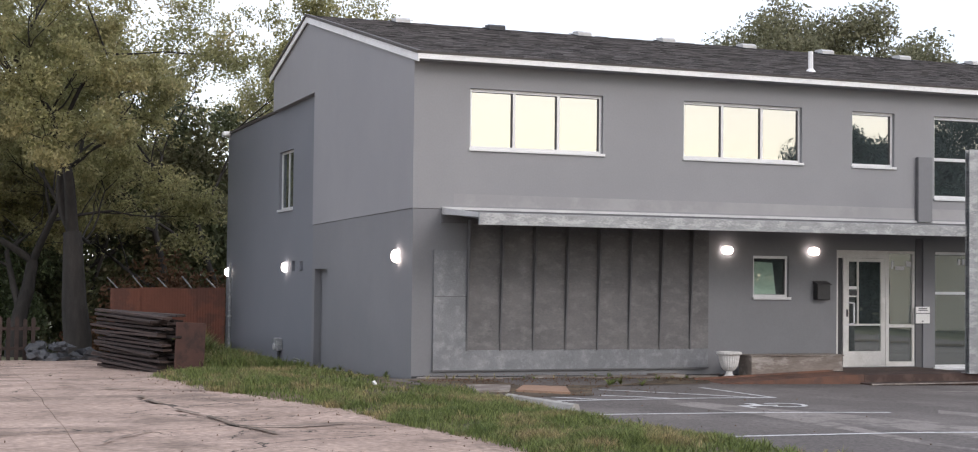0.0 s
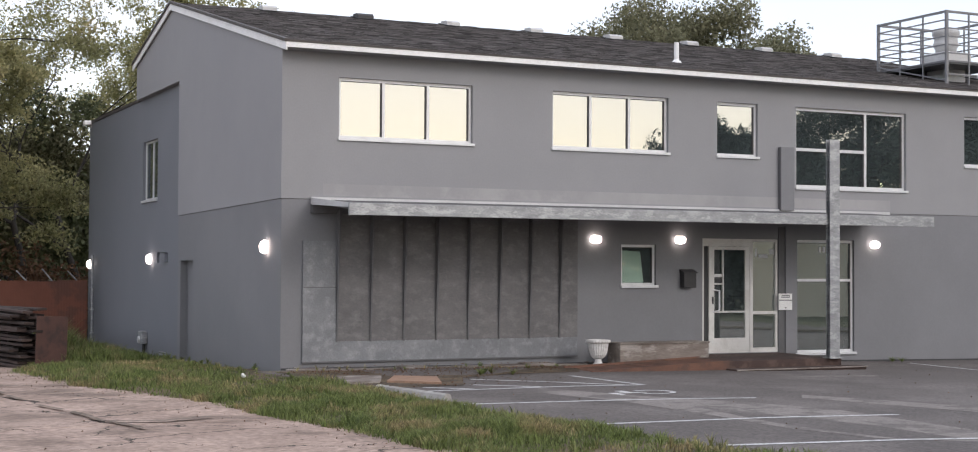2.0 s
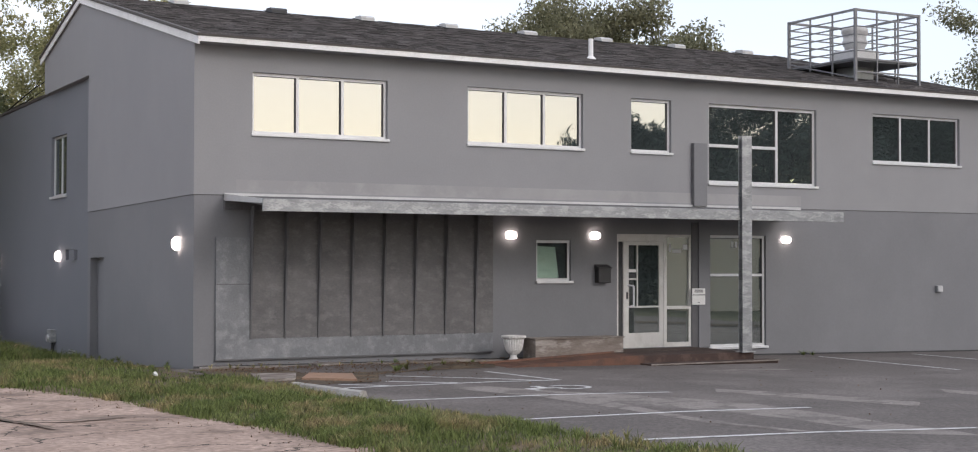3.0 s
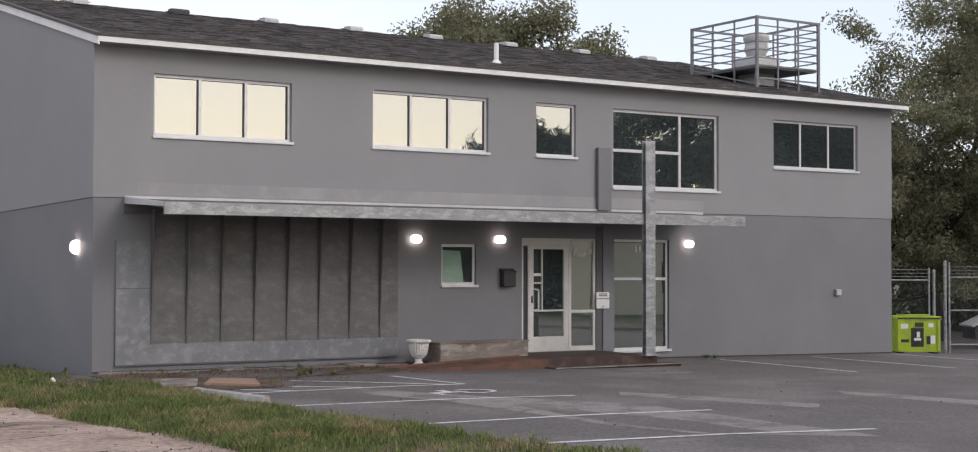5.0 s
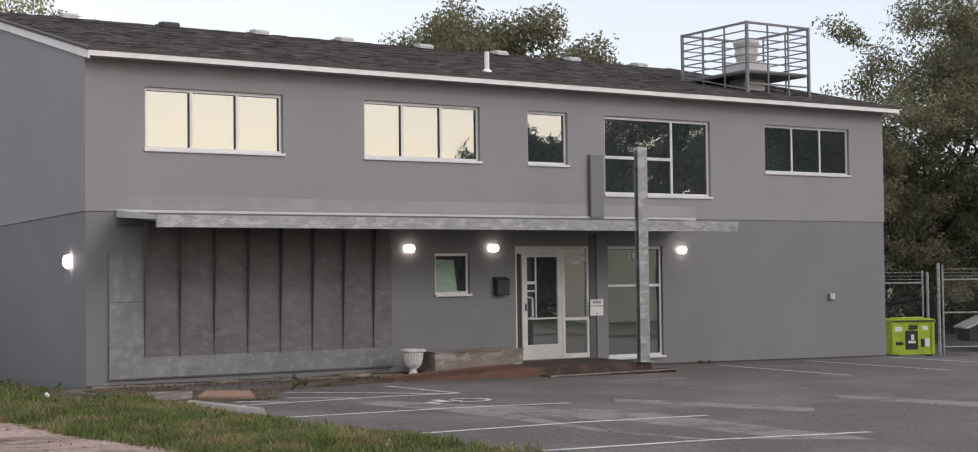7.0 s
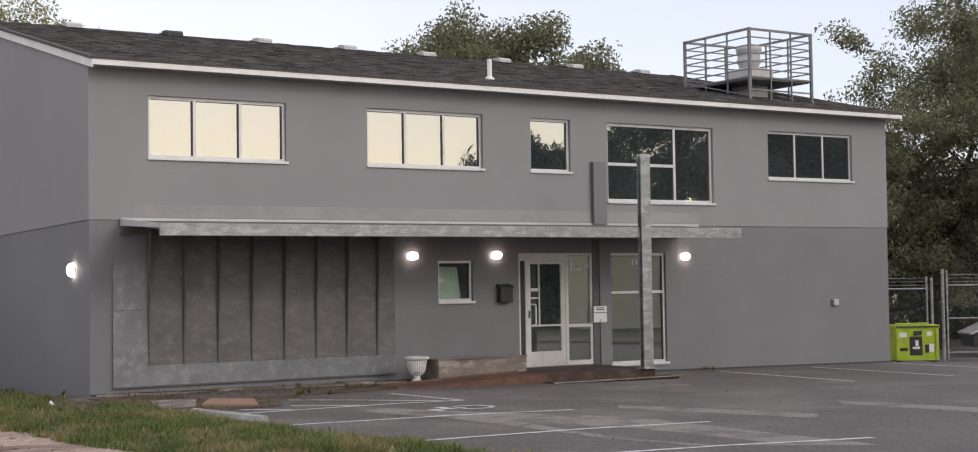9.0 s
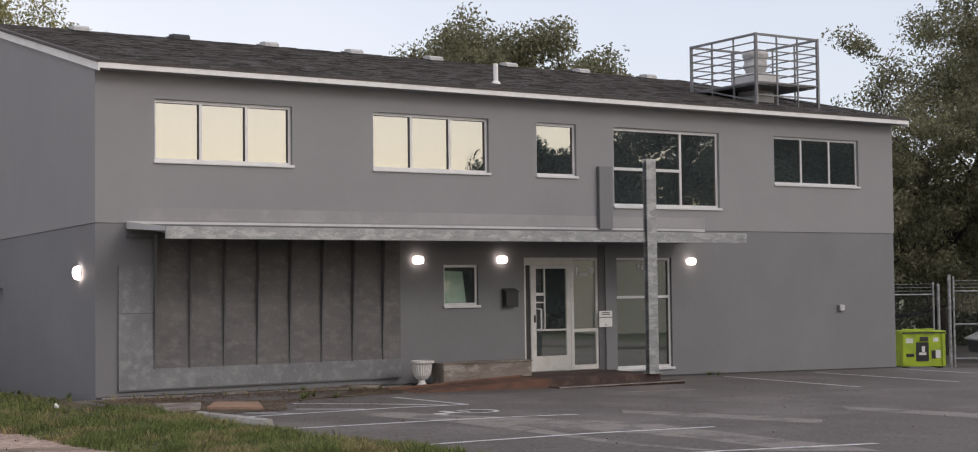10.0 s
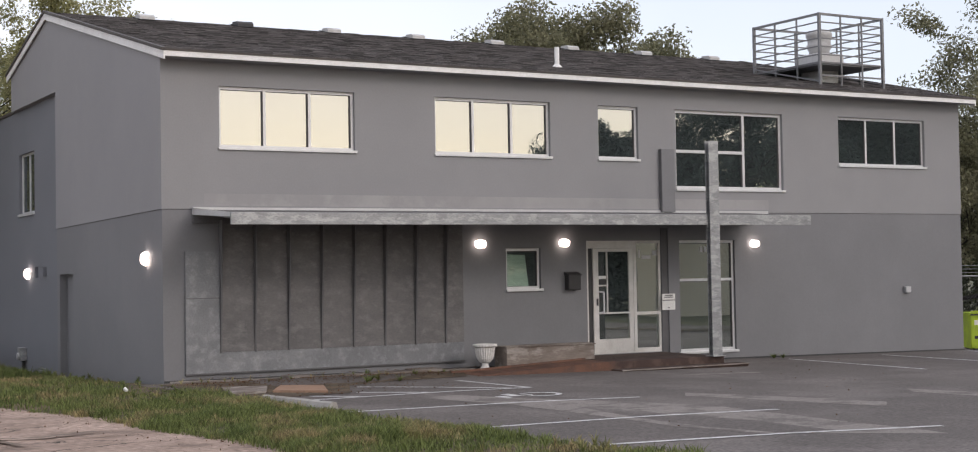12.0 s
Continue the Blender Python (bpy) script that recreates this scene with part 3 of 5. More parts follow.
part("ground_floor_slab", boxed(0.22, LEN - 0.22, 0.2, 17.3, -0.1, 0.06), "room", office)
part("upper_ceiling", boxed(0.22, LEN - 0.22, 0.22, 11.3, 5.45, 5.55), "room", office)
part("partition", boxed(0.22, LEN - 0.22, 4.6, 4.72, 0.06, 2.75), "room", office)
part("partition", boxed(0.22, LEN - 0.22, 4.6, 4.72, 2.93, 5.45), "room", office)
# same overlap shadow line in dark filler, along the gable
part("gable_joint", prism([(0.22, BAND - 0.012), (7.3, 2.828), (7.3, 2.842), (0.22, BAND + 0.002)], 0.02, 0.2, "x"), "dark", office)

# roof: bed, fascia, rake boards
OV = 0.35
ROOF_X0, ROOF_X1 = -0.03, LEN + 0.15


def roof_z(y):
    """Top of the roof bed on the front slope."""
    return 5.605 + 0.236 * (y + OV)


RIDGE_Z = roof_z(peak_y)
back_z = RIDGE_Z - 0.236 * (DEPTH + 0.25 - peak_y)
part("roof", prism([(-OV, roof_z(-OV)), (peak_y, RIDGE_Z), (DEPTH + 0.25, back_z), (DEPTH + 0.25, back_z - 0.08), (peak_y, RIDGE_Z - 0.08), (-OV, roof_z(-OV) - 0.08)], ROOF_X0, ROOF_X1, "x"), "roof_bed", office, "charcoal asphalt shingle roof")
part("fascia", boxed(ROOF_X0, ROOF_X1, -OV - 0.025, -OV, roof_z(-OV) - 0.122, roof_z(-OV) - 0.03), "trim", office, "white painted fascia board")
part("drip_edge", boxed(ROOF_X0 - 0.01, ROOF_X1 + 0.01, -OV - 0.04, -OV + 0.02, roof_z(-OV) - 0.029, roof_z(-OV) + 0.005), "drip", office)
part("soffit", boxed(0, LEN, -OV, 0.1, EAVE - 0.09, EAVE - 0.06), "paint_up", office)
for x0, x1 in ((ROOF_X0 - 0.025, ROOF_X0), (ROOF_X1, ROOF_X1 + 0.025)):
    a, b = -OV - 0.025, DEPTH + 0.27
    part("rake_board", prism([(a, roof_z(a) - 0.17), (peak_y, RIDGE_Z - 0.17), (b, back_z - 0.17), (b, back_z - 0.03), (peak_y, RIDGE_Z - 0.03), (a, roof_z(a) - 0.03)], x0, x1, "x"), "trim", office, "white painted rake board")
    part("rake_edge", prism([(a, roof_z(a) - 0.029), (peak_y, RIDGE_Z - 0.029), (b, back_z - 0.029), (b, back_z + 0.02), (peak_y, RIDGE_Z + 0.03), (a, roof_z(a) + 0.025)], x0 - 0.03, x1 + 0.03, "x"), "drip", office)


def framed_window(x0, x1, z0, z1, splits=(), transoms=(), glass="glass_up", depth=0.07, bar=0.05, sill=0.05, name="window"):
    """An aluminium window in the front wall: bars, one pane a light, sill. transoms: (z, x from, x to)."""
    y0, y1 = depth, depth + 0.05
    edges = [x0 + bar / 2, *splits, x1 - bar / 2]
    lights = []
    for a, b in zip(edges, edges[1:]):
        cuts = [z0 + bar / 2, *[z for z, p, q in transoms if p < (a + b) / 2 < q], z1 - bar / 2]
        lights += [(a + bar / 2, b - bar / 2, c + bar / 2, d - bar / 2) for c, d in zip(cuts, cuts[1:])]
    bm = pierced(x0, x1, z0, z1, lights, y0, y1)
    win = part(name, bm, "alu", office)
    for a, b, c, d in lights:
        g = part("pane", boxed(a - 0.01, b + 0.01, y0 + 0.02, y0 + 0.028, c - 0.01, d + 0.01), glass, win)
        g.visible_shadow = False
        part("gasket", boxed(b - 0.03, b - 0.002, y0 + 0.002, y0 + 0.019, c + 0.002, d - 0.002), "dark", win)
        part("gasket", boxed(a + 0.002, b - 0.032, y0 + 0.002, y0 + 0.019, d - 0.012, d - 0.002), "dark", win)
    if sill:
        part("sill", boxed(x0 - 0.02, x1 + 0.03, -0.04, depth + 0.01, z0 - 0.045, z0 + 0.004, bevel=0.006), "alu", win)
    return win


for style, a, b, c, d in TOP:
    if style == "three":
        framed_window(a, b, c, d, (a + (b - a) / 3, a + 2 * (b - a) / 3))
    elif style == "one":
        framed_window(a, b, c, d)
    else:
        framed_window(a, b, c, d, (12.7,), ((4.2, a, 12.7),), bar=0.06)
framed_window(*SMALL, glass="glass_clear")
framed_window(*SHOP, transoms=((1.53, SHOP[0], SHOP[1]),), glass="glass_low", sill=0.08, bar=0.055)

# entrance: frame, door leaf, side light
bm = pierced(8.61, 10.42, 0.09, 2.35, [(8.65, 8.77, 0.11, 2.2), (8.81, 9.75, 0.105, 2.2), (9.82, 10.37, 0.18, 0.85), (9.82, 10.37, 0.91, 2.3)], 0.024, 0.1)
entry = part("entrance_frame", bm, "door_paint", office, "white aluminium shopfront frame")
# dark sheet set in the jamb gap in place of its shade
part("jamb_gap", boxed(8.653, 8.767, 0.06, 0.07, 0.113, 2.197), "dark", entry)
for a, b, c, d in ((9.82, 10.37, 0.18, 0.85), (9.82, 10.37, 0.91, 2.3)):
    g = part("pane", boxed(a + 0.003, b - 0.003, 0.06, 0.068, c + 0.003, d - 0.003), "glass_low", entry)
    g.visible_shadow = False
bm = pierced(8.815, 9.745, 0.11, 2.195, [(8.9, 9.1, 0.92, 1.44), (8.9, 9.1, 1.47, 2.13), (9.125, 9.64, 0.92, 2.13), (8.9, 9.64, 0.385, 0.885)], 0.03, 0.08)
leaf = part("door", bm, "door_paint", office, "white aluminium and glass entrance door, closed")
g = part("pane", boxed(8.9, 9.64, 0.054, 0.062, 0.385, 2.13), "glass_low", leaf)
g.visible_shadow = False
bm = bmesh.new()
rod(bm, (8.98, -0.03, 0.93), (8.98, -0.03, 1.32), 0.018)
rod(bm, (8.98, -0.03, 1.32), (8.86, 0.03, 1.34), 0.016)
rod(bm, (8.98, -0.03, 0.93), (8.86, 0.03, 0.9), 0.016)
part("handle", bm, "alu", leaf, "bent white metal pull handle")
part("lock", boxed(8.84, 8.88, 0.016, 0.03, 1.06, 1.2, bevel=0.004), "dark", leaf)
part("notice", boxed(8.905, 9.095, 0.046, 0.052, 1.59, 1.65), "white", leaf, "small white paper notice")
part("notice", boxed(8.905, 9.095, 0.046, 0.052, 1.48, 1.56), "dark", leaf)
# flat dark plate stands for the shaded recess beside the pier
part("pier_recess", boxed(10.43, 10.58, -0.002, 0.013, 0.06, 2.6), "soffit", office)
part("pier", boxed(10.585, 10.87, -0.03, 0.014, 0.06, 2.6), "paint_low", office, "grey pier between door and window")

# ---- canopy ----
canopy = thing("canopy", (0, 0, 2.8), "galvanised steel entrance canopy sloping down from the grey wall", "canopy")
CX0, CX1, CY = 0.53, 12.74, -1.88
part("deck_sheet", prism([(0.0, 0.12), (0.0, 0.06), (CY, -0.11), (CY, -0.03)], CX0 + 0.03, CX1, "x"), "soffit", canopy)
part("fascia", boxed(CX0, CX1, CY - 0.05, CY, -0.205, -0.005, bevel=0.006), "galv", canopy, "mottled galvanised steel fascia")
part("end_plate", prism([(0.0, 0.15), (0.0, 0.03), (CY, -0.075), (CY, -0.005)], CX0, CX0 + 0.03, "x"), "flash", canopy, "pale metal end flashing")
part("flashing", boxed(CX0, 13.25, -0.05, 0.0, 0.1, 0.16), "flash", canopy, "pale wall flashing")
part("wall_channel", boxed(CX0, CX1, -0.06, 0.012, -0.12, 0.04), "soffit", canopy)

# panel of weathered sheet under the canopy with tapering fins
board = thing("panel_wall", (0, 0, 0.12), "weathered grey sheet panelling with dark tapering vertical fins", "wall panel")
part("backing", boxed(0.39, 1.0, -0.04, 0.012, 0.0, 2.08), "panel", board)
part("backing_seam", boxed(0.4, 1.0, -0.042, -0.04, 1.27, 1.285), "fin", board)
part("foot_sheet", boxed(0.39, 5.78, -0.034, 0.01, 0.0, 0.342), "panel", board)
for i in range(8):
    x = 1.01 + 0.627 * i
    x2 = x + 0.627 if i < 7 else 5.79
    part("sheet", boxed(x, x2 - 0.004, -0.032, 0.01, 0.345, 2.62), "panel_shaded", board)
    part("fin", prism([(-0.032, 0.33), (-0.05, 0.33), (-0.2, 2.62), (-0.032, 2.62)], x - 0.014, x + 0.014, "x"), "fin", board)
part("bottom_lip", boxed(0.38, 5.79, -0.05, 0.012, -0.025, 0.0), "fin", board)

# ---- post, blade sign ----
post = thing("steel_post", (10.25, -1.93, 0.09), "tall free-standing galvanised steel post on the porch", "post")
part("flange", boxed(-0.115, 0.115, -0.06, -0.045, 0, 4.12), "galv", post)
part("web", boxed(-0.012, 0.012, -0.045, 0.045, 0, 4.12), "galv", post)
part("flange", boxed(-0.115, 0.115, 0.045, 0.06, 0, 4.12), "galv", post)
part("base_plate", boxed(-0.15, 0.15, -0.12, 0.12, -0.012, 0.0), "galv", post)
blade = thing("blade_sign", (10.585, -0.1, 2.93), "blank grey upright slab fixed to the wall above the canopy", "sign")
part("slab", boxed(-0.165, 0.165, 0.0, 0.1, 0, 1.29, bevel=0.008), "paint_low", blade)
# dark plate puts the shaded tone on the slab's left face
part("edge", boxed(-0.172, -0.1655, 0.005, 0.095, 0.01, 1.28), "fin", blade)


# ---- trees ----
def cards(name, c, size, nr, slim=0.45):
    """Many small leaf-shaped quads round the centres c."""
    n = len(c)
    a = nr.normal(size=(n, 3))
    a /= np.linalg.norm(a, axis=1)[:, None]
    b = np.cross(a, nr.normal(size=(n, 3)))
    b /= np.linalg.norm(b, axis=1)[:, None]
    sz = size * nr.uniform(0.6, 1.3, (n, 1))
    quad = np.stack([c - a * sz, c + b * sz * slim, c + a * sz, c - b * sz * slim], 1).reshape(-1)
    me = bpy.data.meshes.new(name)
    me.vertices.add(4 * n)
    me.vertices.foreach_set("co", quad.astype(np.float32))
    me.loops.add(4 * n)
    me.loops.foreach_set("vertex_index", np.arange(4 * n, dtype=np.int32))
    me.polygons.add(n)
    me.polygons.foreach_set("loop_start", np.arange(0, 4 * n, 4, dtype=np.int32))
    me.polygons.foreach_set("loop_total", np.full(n, 4, dtype=np.int32))
    me.update(calc_edges=True)
    return me


def tube(verts, faces, pts, radii, seg=6):
    base = len(verts)
    for k, (p, r) in enumerate(zip(pts, radii)):
        d = (pts[min(k + 1, len(pts) - 1)] - pts[max(k - 1, 0)]).normalized()
        a = d.orthogonal().normalized()
        b = d.cross(a)
        for i in range(seg):
            t = 2 * math.pi * i / seg
            verts.append(p + r * (math.cos(t) * a + math.sin(t) * b))
    for k in range(len(pts) - 1):
        for i in range(seg):
            j = (i + 1) % seg
            faces.append((base + k * seg + i, base + k * seg + j, base + (k + 1) * seg + j, base + (k + 1) * seg + i))


def tree(at, height, spread, trunk_r, leaf_mat, seed, leaves=14000, leaf=0.14, fork=0.3, clump=0.55, levels=4, lean=(0, 0), droop=0.0, label="leafy tree", trunk_mat="bark", bare=0.0, inner=2):
    rng = random.Random(seed)
    verts, faces, tips = [], [], []

    def grow(p, d, length, r, level):
        n = 4
        pts, radii = [p.copy()], [r]
        for k in range(n):
            d = (d + Vector((rng.gauss(0, 0.13), rng.gauss(0, 0.13), rng.gauss(0.02, 0.08) - droop * (level > 1)))).normalized()
            p = p + d * length / n
            pts.append(p.copy())
            radii.append(r * (1 - 0.42 * (k + 1) / n))
            if level >= 2:
                tips.append((p.copy(), level))
        tube(verts, faces, pts, radii, 8 if level == 0 else 5)
        if level < levels:
            kids = rng.randint(3, 4) if level == 0 else rng.randint(2, 4)
            for c in range(kids):
                q = pts[-1] if c < 2 else pts[rng.randint(2, n - 1)]
                ang = rng.uniform(0.3, 0.85) * spread
                turn = rng.uniform(0, 6.283)
                side = d.orthogonal().normalized()
                side = Matrix.Rotation(turn, 3, d) @ side
                nd = (d * math.cos(ang) + side * math.sin(ang)).normalized()
                nd.z = max(nd.z, -0.15)
                grow(q, nd, length * rng.uniform(0.62, 0.85), radii[-1] * rng.uniform(0.6, 0.85), level + 1)

    grow(Vector((0, 0, -0.3)), Vector((lean[0], lean[1], 1)).normalized(), height * fork, trunk_r, 0)
    top = max(t[0].z for t in tips)
    k = height / (top + clump)
    verts = [v * k for v in verts]
    tr = thing("tree", at, label, "tree")
    me = bpy.data.meshes.new("trunk")
    me.from_pydata(verts, [], faces)
    me.shade_smooth()
    part("trunk", me, trunk_mat, tr)
    nr = np.random.RandomState(seed)
    pts = np.array([tuple(t[0] * k) for t in tips if t[1] >= inner])
    w = np.array([1.8 if t[1] < levels - 1 else 3.0 for t in tips if t[1] >= inner])
    keep = nr.rand(len(pts)) > bare
    pts, w = pts[keep], w[keep]
    pick = nr.choice(len(pts), leaves, p=w / w.sum())
    off = nr.normal(size=(leaves, 3))
    off /= np.linalg.norm(off, axis=1)[:, None]
    off *= (nr.rand(leaves, 1) ** 0.45) * clump
    off[:, 2] *= 0.7
    c = pts[pick] + off
    me = cards("crown", c, leaf, nr)
    part("crown", me, leaf_mat, tr)
    return tr


def on_ground(x, y, dz=0.0):
    return (x, y, ground_height(x, y) + dz - 0.05)



tree(on_ground(-4.1, 17.6), 12.5, 1.35, 0.3, "leaf", 52, 64000, 0.066, fork=0.22, clump=0.4, levels=5, inner=5, bare=0.1, label="large spreading olive-green tree growing by the rusty fence")
tree(on_ground(-5.6, 20.5), 10.8, 1.25, 0.22, "leaf", 8, 42000, 0.068, fork=0.24, clump=0.42, levels=5, inner=5, label="tall olive-green tree at the edge of the woods")
tree(on_ground(1.6, 25.5), 13.5, 0.95, 0.15, "leaf", 61, 40000, 0.066, fork=0.34, clump=0.4, levels=5, inner=4, label="slender olive-green tree behind the flat roof")
tree(on_ground(-0.9, 23.5), 13.0, 1.0, 0.15, "leaf", 12, 46000, 0.066, fork=0.3, clump=0.42, levels=5, lean=(0.25, 0), label="leaning thin-crowned olive-green tree over the building")
tree(on_ground(-3.0, 29.1), 9.5, 1.1, 0.2, "leaf_mid", 21, 50000, 0.1, fork=0.25, clump=0.8, label="woodland tree with grey-green leaves")
tree(on_ground(-8.0, 30.1), 10, 1.1, 0.2, "leaf_mid", 25, 45000, 0.1, fork=0.25, clump=0.8, label="woodland tree with grey-green leaves")
tree(on_ground(3.7, 31.0), 13, 0.9, 0.16, "leaf", 31, 45000, 0.075, fork=0.3, clump=0.5, levels=5, label="slender olive-green tree over the flat roof")
tree((34.4, 35.65, -0.9), 16.2, 1.5, 0.35, "leaf_mid", 5, 95000, 0.11, fork=0.4, clump=1.05, levels=4, label="broad dark tree rising over the roof ridge")
tree((31.8, 37.5, -0.9), 16.4, 1.5, 0.3, "leaf_mid", 7, 85000, 0.11, fork=0.42, clump=1.05, levels=4, label="rounded dark tree rising over the roof ridge")
tree((33.2, 37.1, -0.9), 16.5, 1.2, 0.3, "leaf_mid", 71, 70000, 0.11, fork=0.45, clump=1.1, levels=4, label="dense dark round-crowned tree rising over the roof ridge")
tree((42.9, 19.0, -1.2), 16.8, 1.15, 0.24, "leaf_mid", 14, 52000, 0.088, fork=0.2, clump=0.62, levels=5, inner=3, label="tall airy tree in the fenced yard")
tree((44.0, 20.4, -1.2), 14.0, 1.2, 0.2, "leaf_mid", 77, 34000, 0.088, fork=0.22, clump=0.65, levels=5, inner=3, label="leafy grey-green tree in the fenced yard")
tree((47.0, 16.8, -1.2), 17.5, 1.15, 0.24, "leaf_mid", 17, 54000, 0.088, fork=0.2, clump=0.62, levels=5, inner=3, label="tall airy tree in the fenced yard")
tree((41.2, 21.0, -1.2), 10.6, 1.2, 0.18, "leaf_mid", 33, 24000, 0.088, fork=0.22, clump=0.6, levels=5, inner=3, label="spreading olive-grey tree in the fenced yard")
tree((45.5, 26.5, -1.2), 11, 1.1, 0.2, "leaf_mid", 19, 40000, 0.09, fork=0.22, clump=0.6, levels=5, inner=3, label="dense grey-green tree behind the chain-link fence")


def undergrowth(name, x0, x1, y0, y1, z0, height, count, size, mat, seed, label, bulk=1.0):
    """A thicket of loose leaves in uneven mounds, one object of stuff."""
    nr = np.random.RandomState(seed)
    n_m = max(4, count // 500)
    mound = np.stack([nr.uniform(x0, x1, n_m), nr.uniform(y0, y1, n_m), z0 + height * nr.rand(n_m) ** 1.2], 1)
    rad = nr.uniform(0.5, 1.1, n_m) * bulk
    k = nr.randint(0, n_m, count)
    off = nr.normal(size=(count, 3))
    off /= np.linalg.norm(off, axis=1)[:, None]
    c = mound[k] + off * (rad[k, None] * nr.rand(count, 1) ** 0.4)
    me = cards(name, c, size, nr, 0.5)
    return solo(name, me, mat, label, "undergrowth", kind="stuff")


undergrowth("undergrowth", -16, 6, 27, 36, -0.9, 6.0, 100000, 0.12, "leaf_wood", 2, "dark tangled woodland undergrowth at the edge of the yard", 1.6)
undergrowth("woodland_crowns", -14, 2.5, 28, 33, 2.8, 5.0, 34000, 0.1, "leaf_wood", 27, "olive and yellowing woodland foliage behind the yard", 1.3)
undergrowth("dry_brush", -3.4, 0.6, 21.5, 24, -0.7, 2.4, 5000, 0.08, "leaf_rust", 4, "dry rust-brown brush growing along the corrugated fence")
undergrowth("thicket", -9, -5, 22.5, 25, -0.8, 3.0, 26000, 0.065, "leaf_dark", 6, "dense dark green bushes by the wooden pickets")
undergrowth("hedge", 34, 70, 22, 36, -1.2, 7.0, 90000, 0.18, "leaf_dark", 9, "dark green woodland thicket behind the chain-link fence", 1.9)
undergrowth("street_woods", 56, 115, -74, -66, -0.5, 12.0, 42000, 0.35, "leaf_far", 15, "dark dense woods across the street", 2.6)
# far woods close the horizon
undergrowth("far_woods", -60, 110, 75, 90, -1.5, 7.0, 50000, 0.5, "leaf_dark", 10, "distant dark woods on the horizon", 3.0)


# ---- left yard: rusty fence, timber pile, pickets ----
fence = thing("corrugated_fence", (-3.28, 16.9, ground_height(-3, 17) - 0.12), "rust-red corrugated steel fence with slanting wire arms on top", "fence", rz=3.0)


def corrugated(w, h, pitch=0.075, amp=0.0016):
    bm = bmesh.new()
    n = round(w / pitch) * 4
    cols = []
    for i in range(n + 1):
        x = w * i / n
        y = amp * math.sin(2 * math.pi * x / pitch)
        cols.append([bm.verts.new((x, y + o, z)) for o, z in ((0, 0), (0, h), (0.006, h), (0.006, 0))])
    for p, q in zip(cols, cols[1:]):
        for k in range(4):
            bm.faces.new((p[k], q[k], q[(k + 1) % 4], p[(k + 1) % 4]))
    return bm


for i in range(4):
    ob = part("steel_sheet", corrugated(0.81, 2.0), "rust", fence)
    ob.location = (0.785 * i, 0.016 * (i % 2), (0, 0.03, 0.01, 0.04)[i])
part("top_rail", rod(bmesh.new(), (-0.05, 0.06, 1.98), (3.15, 0.06, 2.0), 0.03), "timber", fence)
for i in range(5):
    x = 0.25 + 0.68 * i
    part("wire_arm", rod(bmesh.new(), (x, 0.06, 1.95), (x - 0.33, 0.1, 2.3 + 0.05 * (i % 2)), 0.02), "galv", fence, "pale angled metal arm")

pile = thing("timber_pile", (-3.82, 6.3, ground_height(-3.8, 6.3) - 0.01), "long stack of weathered dark timber boards beside the drive", "timber stack", rz=12)
rng = random.Random(4)
for k in range(15):
    for j in range(3):
        w = rng.uniform(3.2, 4.3)
        ob = part("board", boxed(-0.095, 0.095, -w / 2, w / 2, -0.024, 0.024, bevel=0.006), "timber", pile)
        ob.location = (-0.2 + 0.2 * j + rng.uniform(-0.04, 0.04) - 0.07 * (k % 4 == 1), rng.uniform(-0.2, 0.2), 0.04 + 0.079 * k)
        ob.rotation_euler = (rng.uniform(-0.012, 0.02), rng.uniform(-0.05, 0.05), rng.uniform(-0.025, 0.025))
part("end_sheet", boxed(-0.1, 0.5, -2.3, -2.27, 0.02, 0.98, bevel=0.006), "rust_dark", pile, "dark rusted sheet leaning on the stack").rotation_euler = (-0.03, 0.04, 0)
for k in range(7):
    for y in (-1.4, 1.3):
        part("spacer", boxed(-0.28, 0.28, y, y + 0.06, 0.066 + 0.158 * k, 0.094 + 0.158 * k), "timber", pile)

pickets = thing("picket_fence", (-7.0, 14.6, ground_height(-6, 14.6) - 0.05), "row of grey weathered wooden pickets", "fence")
for i in range(9):
    h = 1.15 + rng.uniform(-0.06, 0.06)
    ob = part("picket", prism([(-0.05, 0), (0.05, 0), (0.05, h - 0.05), (0, h), (-0.05, h - 0.05)], -0.012, 0.012, "y"), "timber", pickets)
    ob.location = (0.2 * i, 0, 0)
part("rail", boxed(-0.1, 1.75, 0.014, 0.05, 0.3, 0.38), "timber", pickets)
part("rail", boxed(-0.1, 1.75, 0.014, 0.05, 0.8, 0.88), "timber", pickets)
heap = thing("rubble_heap", (-5.0, 14.2, ground_height(-5, 14.2) - 0.05), "heap of grey rubble and plastic sheeting under the trees", "rubble")
for k in range(16):
    bm = bmesh.new()
    bmesh.ops.create_icosphere(bm, subdivisions=2, radius=rng.uniform(0.12, 0.26))
    for v in bm.verts:
        v.co *= 1 + 0.9 * noise.noise(v.co * 7 + Vector((k, 0, 0)))
        v.co.z *= 0.6
    ob = part("lump", bm, "tarpaulin", heap)
    ob.location = (rng.gauss(0, 0.42), rng.gauss(0, 0.25), 0.08 + 0.36 * rng.random() ** 2)


